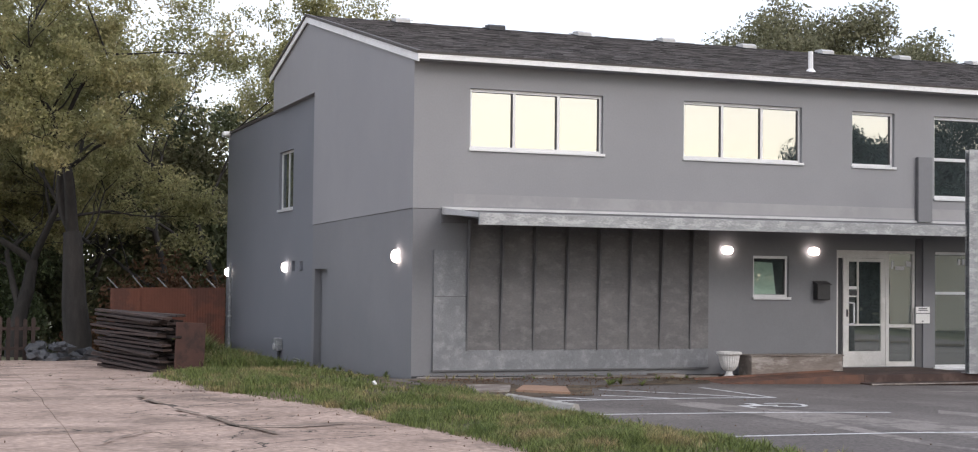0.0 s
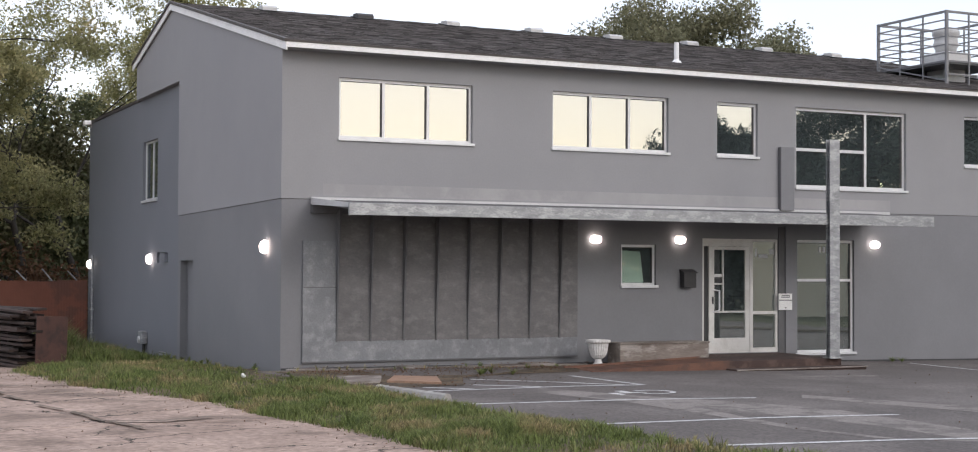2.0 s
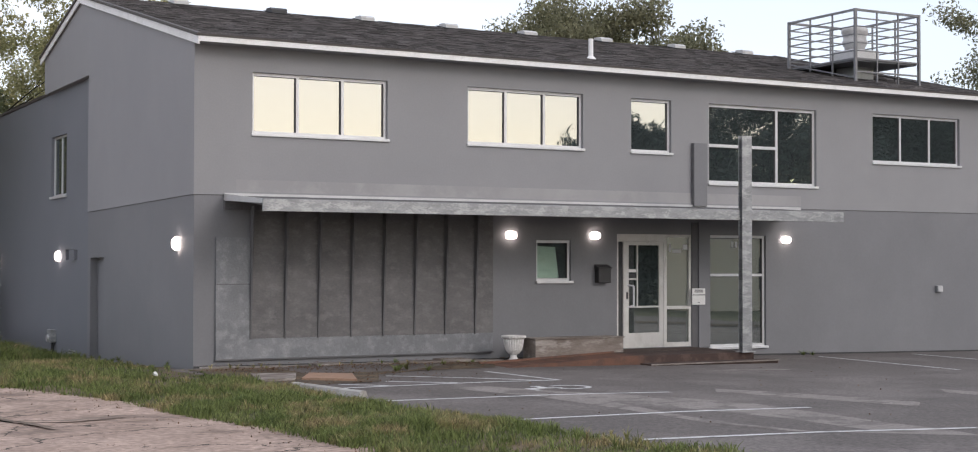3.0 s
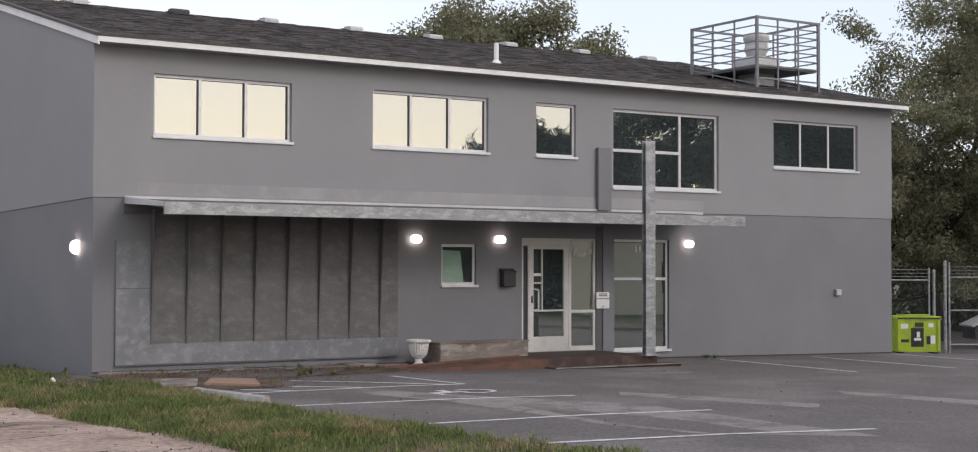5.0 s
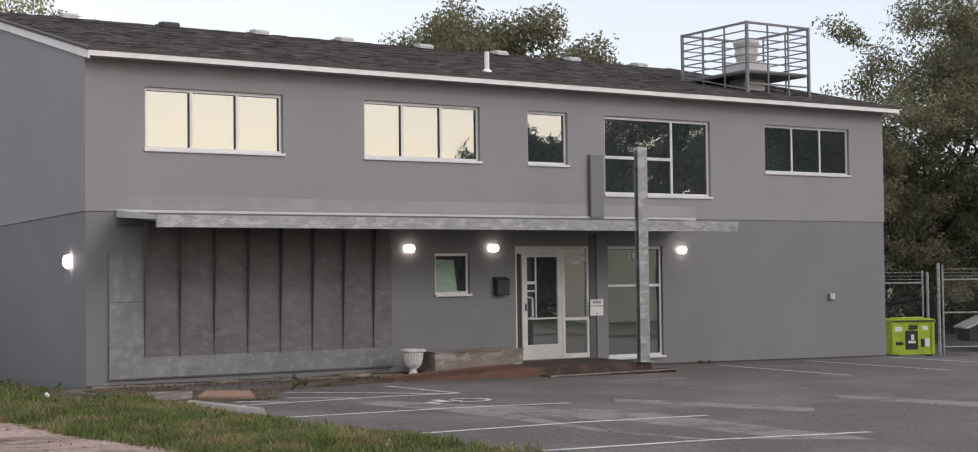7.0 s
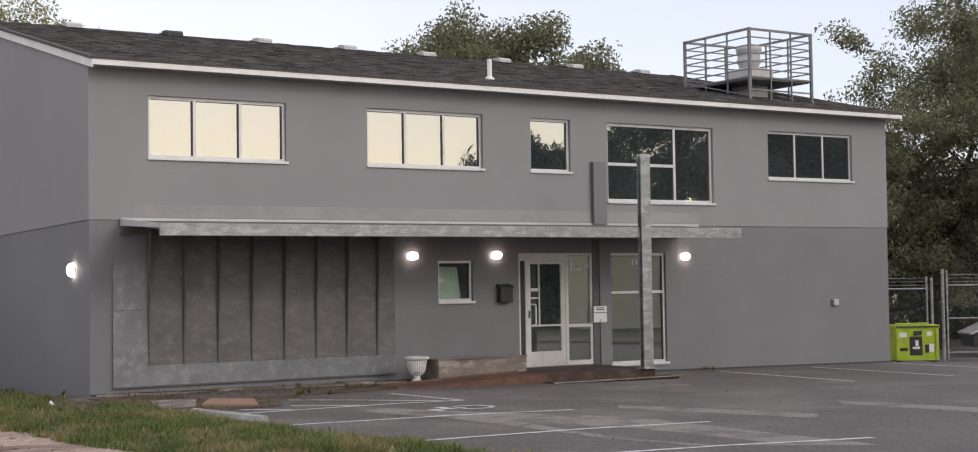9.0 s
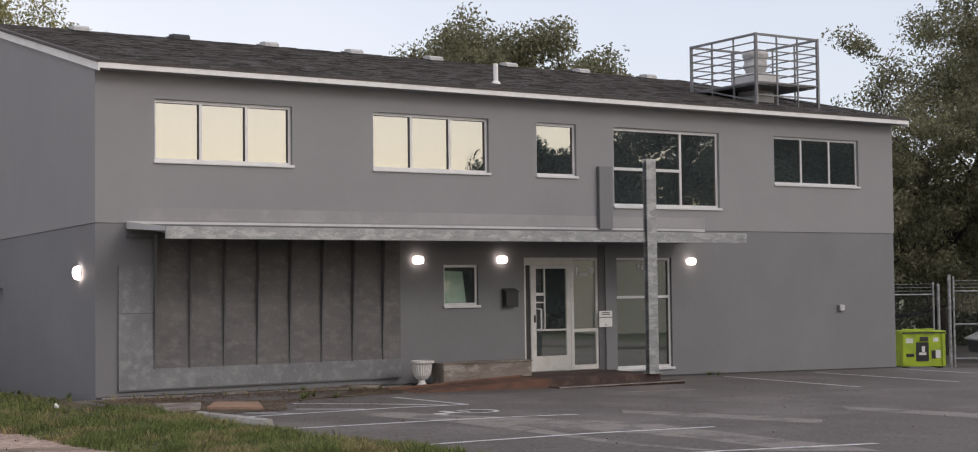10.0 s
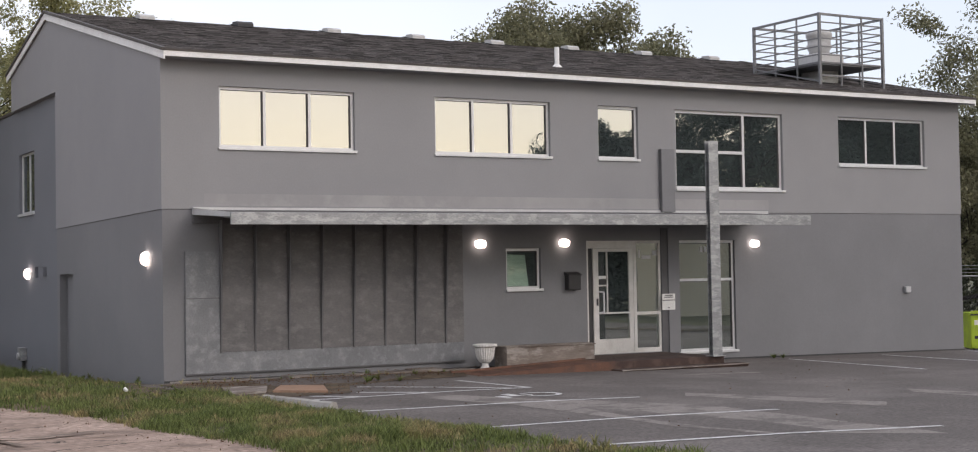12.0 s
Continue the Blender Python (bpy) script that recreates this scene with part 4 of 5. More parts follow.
# ---- side wall fittings ----
def wall_lamp(at, rz, wide, tall):
    lamp = thing("wall_lamp", at, "lit white oval bulkhead lamp on the grey wall", "wall lamp", "lit bulkhead lamps", rz=rz)
    bm = bmesh.new()
    bmesh.ops.create_uvsphere(bm, u_segments=24, v_segments=12, radius=1)
    for v in bm.verts:
        x, y, z = v.co
        v.co = Vector((wide * math.copysign(abs(x) ** 0.72, x), 0.12 * y, tall * math.copysign(abs(z) ** 0.72, z)))
    bmesh.ops.bisect_plane(bm, geom=[*bm.verts, *bm.edges, *bm.faces], plane_co=(0, -0.02, 0), plane_no=(0, 1, 0), clear_outer=True)
    part("globe", bm, "lamp", lamp, "glowing white globe", True)
    part("back_plate", lathe([(0.07, 0, 0), (0.08, 0.004, 0), (0.08, 0.02, 0), (0.07, 0.026, 0)], 24), "flash", lamp).matrix_local = pose(0, 0.004, 0, 90, 0, 0)
    return lamp


for x, z in ((6.18, 2.3), (8.07, 2.31), (12.87, 2.27)):
    wall_lamp((x, 0.002, z), 0, 0.118, 0.078)
for y, z, x in ((0.85, 2.1, 0.002), (10.4, 1.91, 0.12), (17.9, 1.78, 0.12)):
    wall_lamp((x, y, z), -90, 0.11, 0.125)

a, b, c, d = SIDE_DOOR
door = part("side_door", boxed(0.17, 0.2, a + 0.04, b - 0.04, c, d - 0.04), "paint_low", office, "grey painted steel side door, closed")
part("door_frame", pierced(a, b, c, d, [(a + 0.04, b - 0.04, c - 0.01 + 0.012, d - 0.04)], 0.16, 0.21, "x"), "paint_low", door)
part("knob", rod(bmesh.new(), (0.17, a + 0.12, 0.75), (0.11, a + 0.12, 0.75), 0.025), "galv", door)
a, b, c, d = WING_WIN
win = part("side_window", pierced(a, b, c, d, [(a + 0.05, (a + b) / 2 - 0.025, c + 0.05, d - 0.05), ((a + b) / 2 + 0.025, b - 0.05, c + 0.05, d - 0.05)], 0.2, 0.25, "x"), "alu", office, "white framed side window")
for u, v in ((a + 0.04, (a + b) / 2 - 0.015), ((a + b) / 2 + 0.015, b - 0.04)):
    part("pane", boxed(0.22, 0.228, u, v, c + 0.04, d - 0.04), "glass_low", win).visible_shadow = False
part("sill", boxed(0.09, 0.21, a - 0.02, b + 0.03, c - 0.05, c + 0.003), "alu", win)
a, b, c, d = VENT
vent = part("vent_box", boxed(0.2, 0.34, a, b, c, d), "paint_wing", office)
part("vent_hood", boxed(0.06, 0.2, a + 0.02, a + 0.5, c + 0.02, d - 0.02), "paint_wing", vent)
grille = thing("wall_grille", (0.128, 9.15, -0.27), "narrow pale metal grille low on the side wall", "grille")
part("frame", boxed(-0.012, 0.0, -0.3, 0.3, 0, 0.08), "galv", grille)
part("slot", boxed(-0.014, -0.0125, -0.28, 0.28, 0.03, 0.05), "dark", grille)
meter = thing("electric_meter", (0.07, 10.9, -0.1), "small grey electric meter box with a conduit below", "meter")
part("meter_box", boxed(-0.09, 0.06, -0.17, 0.17, 0, 0.3, bevel=0.015), "galv", meter)
part("dial", rod(bmesh.new(), (-0.13, 0, 0.1), (-0.09, 0, 0.1), 0.08, seg=20), "flash", meter)
part("conduit", rod(bmesh.new(), (0.0, -0.05, -0.45), (0.0, -0.05, 0.02), 0.035), "dark", meter)
pipe = thing("service_pipe", (-0.06, 16.7, -0.62), "thin grey service pipe strapped to the wall", "pipe")
part("pipe", rod(bmesh.new(), (0, 0, 0), (0, 0, 2.65), 0.035), "galv", pipe)
for z in (0.5, 1.15, 1.75, 2.2):
    part("strap", boxed(-0.05, 0.055, -0.05, 0.05, z, z + 0.04), "galv", pipe)
cam_box = thing("floodlight", (0.1, 18.1, 5.7), "small white floodlight at the parapet corner", "floodlight")
part("head", boxed(-0.2, 0.02, -0.14, 0.1, 0, 0.13, bevel=0.03), "trim", cam_box)
part("bracket", boxed(0.0, 0.04, -0.05, 0.05, -0.08, 0.01), "flash", cam_box)
outlet = thing("wall_outlet", (17.3, 0.014, 1.13), "small grey weatherproof outlet box on the wall", "outlet box")
part("box_body", boxed(-0.08, 0.08, -0.08, 0.0, 0, 0.15, bevel=0.012), "galv", outlet)
part("lid", boxed(-0.07, 0.07, -0.095, -0.081, 0.012, 0.138, bevel=0.004), "flash", outlet)

# ---- roof fittings ----
for i, (x, w) in enumerate(((2.0, 0.5), (4.28, 0.55), (6.48, 0.5), (8.7, 0.5), (10.92, 0.55), (13.18, 0.5), (15.5, 0.5), (17.77, 0.5))):
    mat_v = "dark" if i == 1 else "tarp"
    v = thing("roof_vent", (x, 7.45, roof_z(7.45) + 0.02), "low dark roof vent by the ridge" if i == 1 else "low pale metal roof vent by the ridge", "roof vent", "roof vents")
    w *= 0.68
    part("hood", prism([(-0.18, -0.03), (-0.18, 0.05), (-0.1, 0.1), (0.18, 0.12), (0.18, 0.03)], -w / 2, w / 2, "x"), mat_v, v)
    part("flange", prism([(-0.3, -0.06), (0.3, 0.085), (0.3, 0.1), (-0.3, -0.045)], -w / 2 - 0.03, w / 2 + 0.03, "x"), "roof_bed", v)
px, py = 8.7, 1.1
pz = roof_z(py)
stack = thing("vent_pipe", (px, py, pz), "white plumbing vent pipe with a flashing collar on the roof", "vent pipe")
part("pipe", rod(bmesh.new(), (0, 0, 0), (0, 0, 0.42), 0.05, seg=16), "trim", stack)
part("collar", lathe([(0.12, -0.03, 0), (0.09, 0.03, 0), (0.058, 0.06, 0), (0.052, 0.07, 0)], 20), "trim", stack)

CX, CY0, CW, CD = 15.67, 0.87, 1.95, 2.27
cage = thing("roof_screen", (CX, CY0, roof_z(CY0)), "grey steel railing screen round the rooftop exhaust fan", "screen")
top = 7.56 - roof_z(CY0)
slope = 0.236
for x in (0, CW):
    for y in (0, CD):
        part("corner_post", boxed(x - 0.03, x + 0.03, y - 0.03, y + 0.03, slope * y - 0.02, top), "screen", cage)
for x in (CW / 3, 2 * CW / 3):
    for y in (0, CD):
        part("picket", boxed(x - 0.016, x + 0.016, y - 0.016, y + 0.016, slope * y - 0.02 if y == 0 else 0.45, top - 0.02), "screen", cage)
for y in (CD / 3, 2 * CD / 3):
    for x in (0, CW):
        part("picket", boxed(x - 0.016, x + 0.016, y - 0.016, y + 0.016, slope * y + 0.02, top - 0.02), "screen", cage)
levels = [top - 0.03 - 0.185 * k for k in range(7)]
for k, z in enumerate(levels):
    r = 0.025 if k == 0 else 0.0135
    for y in (0, CD):
        part("rail", boxed(0.036, CW - 0.036, y - r, y + r, z - r, z + r), "screen", cage)
    for x in (0, CW):
        part("rail", boxed(x - r, x + r, 0.036, CD - 0.036, z - r, z + r), "screen", cage)
part("rail", boxed(0.036, CW - 0.036, -0.017, 0.017, 0.22, 0.255), "screen", cage)
for x in (0, CW):
    part("foot_rail", prism([(0.036, 0.08), (CD - 0.04, 0.08 + slope * CD), (CD - 0.04, 0.11 + slope * CD), (0.036, 0.11)], x - 0.017, x + 0.017, "x"), "screen", cage)
part("platform", boxed(0.04, CW - 0.04, 0.04, CD - 0.04, 0.48, 0.56), "screen", cage, "dark steel platform")

fan = thing("exhaust_fan", (CX + 1.0, CY0 + 1.1, roof_z(CY0) + 0.56), "pale spun aluminium mushroom exhaust fan on a square curb", "exhaust fan")
part("curb", boxed(-0.4, 0.4, -0.4, 0.4, 0, 0.32, bevel=0.02), "pot_metal", fan)
part("motor_drum", lathe([(0.24, 0.3, 0), (0.24, 0.42, 0), (0.29, 0.5, 0), (0.3, 0.55, 0), (0.27, 0.58, 0), (0.27, 0.7, 0), (0.31, 0.76, 0), (0.31, 0.84, 0), (0.25, 0.89, 0), (0.1, 0.91, 0)], 32), "tarp", fan, "", True)
part("duct", boxed(-0.3, 0.3, -0.3, 0.3, -0.5, -0.08), "pot_metal", fan)

# ---- entrance things ----
mail = thing("mailbox", (8.23, 0.014, 1.385), "black metal mailbox with a sloping lid on the wall", "mailbox")
part("body", boxed(-0.145, 0.145, -0.15, 0, 0, 0.29, bevel=0.012), "black", mail)
part("lid", prism([(-0.17, 0.28), (-0.17, 0.3), (0.0, 0.36), (0.0, 0.29)], -0.155, 0.155, "x"), "black", mail)
card = thing("notice_board", (10.56, -0.035, 0.93), "small white notice board with grey lines of print", "notice")
part("board", boxed(-0.165, 0.165, -0.02, 0, 0, 0.33, bevel=0.004), "white", card)
part("strip", boxed(-0.16, 0.16, -0.024, -0.02, 0.19, 0.207), "ink", card)
for k, (w, z) in enumerate(((0.2, 0.285), (0.22, 0.25), (0.04, 0.035))):
    part("print_line", boxed(-w / 2, w / 2, -0.0235, -0.02, z, z + 0.02), "ink", card)
blind = thing("window_blind", (6.82, 0.118, 1.46), "pale green sheet leaning inside the small window", "blind")
part("sheet", prism([(0.0, 0.02), (0.5, 0.02), (0.42, 0.62), (0.0, 0.64)], 0, 0.012, "y"), "blind", blind)
lantern = thing("table_lamp", (13.35, 0.35, 3.34), "small warm lit lamp standing inside the upper window", "lamp")
part("foot", lathe([(0.06, 0, 0), (0.06, 0.02, 0), (0.015, 0.04, 0), (0.015, 0.1, 0)], 16), "dark", lantern)
part("shade", lathe([(0.09, 0.1, 0), (0.06, 0.24, 0)], 16), "warm_lamp", lantern, "glowing warm shade")
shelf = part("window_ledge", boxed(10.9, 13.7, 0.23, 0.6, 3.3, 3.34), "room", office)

# lettering on the glass that cannot be given
for x0, x1, z, h in ((11.5, 11.56, 2.1, 0.12), (11.6, 11.66, 2.1, 0.12), (11.7, 11.76, 2.1, 0.12)):
    ob = tagged(part("glass_lettering", boxed(x0, x1, 0.082, 0.086, z, z + h), "flash", None), "pale plain bar of lettering on the shop window", "lettering", "bars of lettering")
for x0, x1, z, h in ((9.9, 9.94, 2.0, 0.16), (9.98, 10.2, 1.98, 0.07), (10.24, 10.36, 2.05, 0.1)):
    tagged(part("glass_lettering", boxed(x0, x1, 0.052, 0.056, z, z + h), "flash", None), "pale plain bar of lettering on the side light", "lettering", "bars of lettering")

porch = thing("porch", (7.9, 0, ground_height(9, -1)), "dark brown boarded porch with one long step", "porch")
for k in range(13):
    y0 = -1.9 + 0.146 * k
    part("deck_board", boxed(0, 2.5, y0, y0 + 0.14, 0.145, 0.18, bevel=0.004), "deck", porch)
part("front_beam", boxed(0.0, 2.5, -1.94, -1.902, -0.09, 0.175), "deck", porch)
part("side_beam", boxed(2.502, 2.54, -1.94, -0.02, -0.09, 0.175), "deck", porch)
part("step_tread", boxed(-0.1, 2.85, -2.3, -1.945, 0.01, 0.045, bevel=0.006), "deck", porch, "worn dark wooden step")
part("step_nosing", boxed(-0.1, 2.85, -2.314, -2.3005, 0.024, 0.047, bevel=0.003), "stonebox", porch, "pale worn step edge")
part("step_riser", boxed(-0.1, 2.85, -2.28, -2.24, -0.1, 0.009), "deck", porch)

ramp = thing("ramp", (5.0, 0, ground_height(6, -2)), "red-brown wooden wheelchair ramp rising to the porch", "ramp")
n = 18
for k in range(n):
    xa, xb = 2.88 * k / n, 2.88 * (k + 1) / n - 0.008
    za, zb = 0.01 + 0.13 * k / n, 0.01 + 0.13 * (k + 1) / n
    part("ramp_board", prism([(xa, za), (xb, zb), (xb, zb - 0.03), (xa, za - 0.03)], -1.92, -0.98, "y"), "ramp", ramp)
part("side_beam", prism([(0.0, -0.05), (2.88, -0.05), (2.88, 0.15), (0.0, 0.03)], -1.96, -1.922, "y"), "ramp", ramp)
part("back_beam", prism([(0.0, -0.05), (2.88, -0.05), (2.88, 0.17), (0.0, 0.05)], -0.978, -0.94, "y"), "ramp", ramp)

block = thing("planter_wall", (6.2, -0.9, ground_height(7, -1)), "long low stained concrete planter wall beside the ramp", "planter")
bm = boxed(0, 1.95, 0, 0.47, -0.05, 0.43, bevel=0.015)
bmesh.ops.subdivide_edges(bm, edges=bm.edges[:], cuts=3, use_grid_fill=True)
for v in bm.verts:
    v.co += Vector((noise.noise(v.co * 5), noise.noise(v.co * 5 + Vector((9, 0, 0))), noise.noise(v.co * 5 + Vector((0, 9, 0))))) * 0.012
part("wall_block", bm, "stonebox", block)
part("coping", boxed(-0.015, 1.965, -0.015, 0.485, 0.43, 0.455, bevel=0.008), "stonebox", block, "worn top edge")

urn = thing("garden_urn", (5.84, -0.72, ground_height(6, -0.7)), "white fluted cast-stone garden urn on a foot", "urn")
part("foot", lathe([(0.125, 0, 0), (0.125, 0.045, 0), (0.085, 0.07, 0), (0.06, 0.11, 0), (0.065, 0.15, 0)], 32), "urn", urn, "", True)
part("bowl", lathe([(0.065, 0.15, 0), (0.105, 0.175, 1), (0.145, 0.23, 1), (0.168, 0.31, 1), (0.182, 0.39, 1), (0.185, 0.44, 0.5)], 48, 0.03), "urn", urn)
part("rim", lathe([(0.185, 0.44, 0), (0.222, 0.455, 0.6), (0.23, 0.475, 1), (0.222, 0.5, 0.6), (0.19, 0.505, 0), (0.16, 0.46, 0)], 48, 0.02), "urn", urn)
part("soil", rod(bmesh.new(), (0, 0, 0.44), (0, 0, 0.465), 0.155, seg=24), "soil", urn)

# ---- car park markings and edges ----
def strip(name, a, b, width, mat, label, category, group="", lift=0.006):
    a, b = Vector((*a, 0)), Vector((*b, 0))
    d = (b - a).normalized()
    w = Vector((-d.y, d.x, 0)) * width / 2
    bm = bmesh.new()
    n = max(2, int((b - a).length / 0.6))
    rows = []
    for k in range(n + 1):
        p = a + (b - a) * k / n
        jig = w * (1 + 0.12 * noise.noise(p * 3))
        rows.append([bm.verts.new((q.x, q.y, ground_height(q.x, q.y) + lift)) for q in (p - jig, p + jig)])
    for p, q in zip(rows, rows[1:]):
        bm.faces.new((p[0], q[0], q[1], p[1]))
    return tagged(solo(name, bm, mat, label, category, group), kind="structure")


LINE = "worn white painted bay line on the asphalt"
for a, b in (((0.2, -6.84), (4.6, -7.31)), ((0.4, -9.61), (4.87, -9.9)), ((0.9, -11.87), (4.97, -12.54)), ((1.5, -14.4), (4.9, -15.3)),
             ((4.15, -2.73), (4.3, -4.81)), ((0.69, -4.82), (4.3, -4.81)), ((2.19, -3.03), (3.99, -4.76)), ((1.73, -4.02), (2.55, -4.75)), ((0.88, -4.19), (1.45, -4.75)),
             ((13.1, -0.77), (12.71, -4.95)), ((15.9, -0.61), (15.58, -4.79)), ((18.7, -0.5), (18.4, -4.7))):
    strip("bay_line", a, b, 0.1, "line", LINE, "road marking", "bay lines")


def flat(points, lift):
    bm = bmesh.new()
    bm.faces.new([bm.verts.new((x, y, ground_height(x, y) + lift)) for x, y in points])
    return bm


sym = thing("accessible_symbol", (3.45, -6.1, ground_height(3.4, -6)), "worn white painted wheelchair symbol on the asphalt", "road marking", kind="structure")
bm = bmesh.new()
ring = [[bm.verts.new((r * math.cos(t) + 0.22, 0.95 * r * math.sin(t), 0.006)) for r in (0.25, 0.34)] for t in np.linspace(-2.6, 2.2, 22)]
for p, q in zip(ring, ring[1:]):
    bm.faces.new((p[0], q[0], q[1], p[1]))
part("wheel_ring", bm, "line", sym)
for x0, x1, y0, y1 in ((-0.5, 0.1, -0.03, 0.05), (-0.22, -0.1, 0.06, 0.36), (-0.5, -0.4, -0.3, -0.04)):
    part("stroke", boxed(x0, x1, y0, y1, 0.003, 0.007), "line", sym)

PATCH = "paler worn strip of asphalt"
for k, pts in enumerate((
    [(2.44, -4.86), (3.12, -6.55), (4.1, -7.88), (4.56, -9.18), (4.53, -10.3), (4.44, -11.8), (4.54, -12.44), (4.42, -13.14), (2.8, -11.98), (2.51, -10.81), (2.53, -9.41), (2.48, -7.29), (2.05, -5.62)],
    [(5.63, -6.99), (6.28, -8.18), (6.88, -9.78), (6.38, -10.27), (5.78, -8.76), (5.28, -7.45)],
    [(8.87, -8.2), (9.55, -10.39), (8.84, -10.95), (8.49, -8.69)],
    [(8.0, -3.5), (8.9, -3.6), (9.7, -3.75), (9.65, -3.95), (8.8, -3.85), (8.05, -3.7)])):
    solo("asphalt_patch", flat(pts, 0.0025), "patch", PATCH, "asphalt patch", kind="structure")

stop = thing("wheel_stop", (0.22, -5.35, ground_height(0, -6)), "weathered concrete wheel stop at the edge of the grass", "wheel stop", rz=8.7)
part("bar", prism([(-0.07, 0), (0.07, 0), (0.05, 0.075), (0.028, 0.09), (-0.028, 0.09), (-0.05, 0.075)], -0.915, 0.915, "y"), "kerb", stop)
for y in (-0.6, 0.6):
    part("pin_cap", rod(bmesh.new(), (0, y, 0.08), (0, y, 0.094), 0.015), "dark", stop)

kerb = thing("foundation_edge", (0.1, -0.3, -0.105), "low crumbling brown concrete edge along the wall foot", "kerb", kind="structure")
rng = random.Random(11)
x = 0.0
while x < 5.6:
    w = rng.uniform(0.5, 0.95)
    ob = part("edge_block", boxed(0, w - 0.015, -0.12, 0.28, 0, 0.1, bevel=0.01), "stonebox", kerb)
    ob.location, ob.rotation_euler = (x, rng.uniform(-0.03, 0.02), rng.uniform(-0.02, 0.015)), (rng.uniform(-0.04, 0.04), 0, rng.uniform(-0.02, 0.02))
    x += w
solo("dirt_patch", flat([(-0.2, -4.4), (0.3, -4.1), (1.6, -4.05), (2.2, -2.7), (3.2, -2.2), (4.8, -1.9), (5.6, -0.4), (-0.2, -0.35), (-0.2, -2.4)], 0.009), "soil", "brown dirt and leaf litter against the wall foot", "dirt", kind="structure")
solo("clay_slab", prism([(0.7, -3.2), (1.35, -3.8), (1.75, -2.7), (1.2, -2.25)], -0.03, 0.022), "clay", "broken orange-brown clay slab in the dirt", "slab")
solo("stone_slab", prism([(0.0, -3.3), (0.6, -3.2), (1.0, -2.2), (0.3, -2.0)], -0.03, 0.022), "stonebox", "flat grey broken concrete slab in the dirt", "slab")

# ---- bin and fenced yard ----
bin_ = thing("dumpster", (29.3, 8.1, -0.965), "lime-green steel dumpster with black and white stickers", "dumpster", rz=-33.6)
W2 = 0.685
part("body", prism([(-W2, 0.06), (W2, 0.06), (W2, 1.1), (-W2, 1.1)], 0, 1.1, "y"), "lime", bin_)
part("rim", boxed(-W2 - 0.03, W2 + 0.03, -0.03, 1.13, 1.08, 1.14, bevel=0.01), "lime", bin_)
part("lid", boxed(-W2 - 0.02, W2 + 0.02, -0.02, 1.12, 1.145, 1.185, bevel=0.012), "lime", bin_, "closed lime-green lid")
part("lid_gap", boxed(-W2 - 0.005, W2 + 0.005, -0.034, -0.031, 1.1, 1.145), "dark", bin_)
part("lid_bar", rod(bmesh.new(), (-W2, -0.02, 1.22), (0.3, -0.02, 1.24), 0.025), "lime", bin_)
for x in (-W2 + 0.06, W2 - 0.06):
    part("corner_channel", boxed(x - 0.05, x + 0.05, -0.04, -0.001, 0.1, 1.06, bevel=0.006), "lime", bin_)
for x in (-W2 + 0.1, W2 - 0.2):
    part("skid", boxed(x, x + 0.12, 0.02, 1.08, 0.0, 0.06), "dark", bin_)
part("sticker", boxed(-0.25, 0.15, -0.012, -0.001, 0.22, 0.82), "black", bin_, "black square sticker")
part("sticker_mark", boxed(-0.16, 0.07, -0.016, -0.012, 0.42, 0.5), "white", bin_)
part("sticker_mark", boxed(-0.07, 0.03, -0.016, -0.012, 0.52, 0.7), "white", bin_)
part("sticker", boxed(-0.6, -0.32, -0.012, -0.001, 0.36, 0.46), "black", bin_)
part("sticker", boxed(-0.58, -0.34, -0.012, -0.001, 0.8, 0.95), "white", bin_)
part("sticker", boxed(0.24, 0.36, -0.012, -0.001, 0.3, 0.56), "black", bin_)
part("sticker", boxed(0.37, 0.52, -0.012, -0.001, 0.32, 0.58), "white", bin_)
part("sticker", boxed(0.3, 0.46, -0.012, -0.001, 0.84, 0.97), "white", bin_)
part("latch", boxed(-0.12, 0.14, -0.05, -0.002, 0.86, 1.0, bevel=0.01), "dark", bin_)

yard = thing("chain_link_fence", (32.8, 10.0, -1.15), "grey chain-link fence and gate with barbed wire on top", "fence", rz=-33.6)
for x, h, r in ((-0.55, 2.85, 0.035), (-0.38, 2.8, 0.05), (-3.4, 2.7, 0.04), (0.0, 3.1, 0.055), (0.14, 3.05, 0.035), (3.4, 2.9, 0.05), (6.5, 2.9, 0.05)):
    p = part("post", rod(bmesh.new(), (x, 0, 0), (x, 0, h), r, seg=12), "galv", yard)
    part("cap", lathe([(r * 1.15, h, 0), (r * 1.15, h + 0.02, 0), (r * 0.6, h + 0.06, 0), (0.005, h + 0.075, 0)], 12), "galv", p).location = (x, 0, 0)
for a, b, z in ((0.14, 3.4, 2.6), (0.14, 3.4, 1.47), (0.14, 3.4, 0.3), (3.4, 6.5, 2.6), (-3.4, -0.55, 2.5)):
    part("rail", rod(bmesh.new(), (a, 0, z), (b, 0, z), 0.028), "galv", yard)
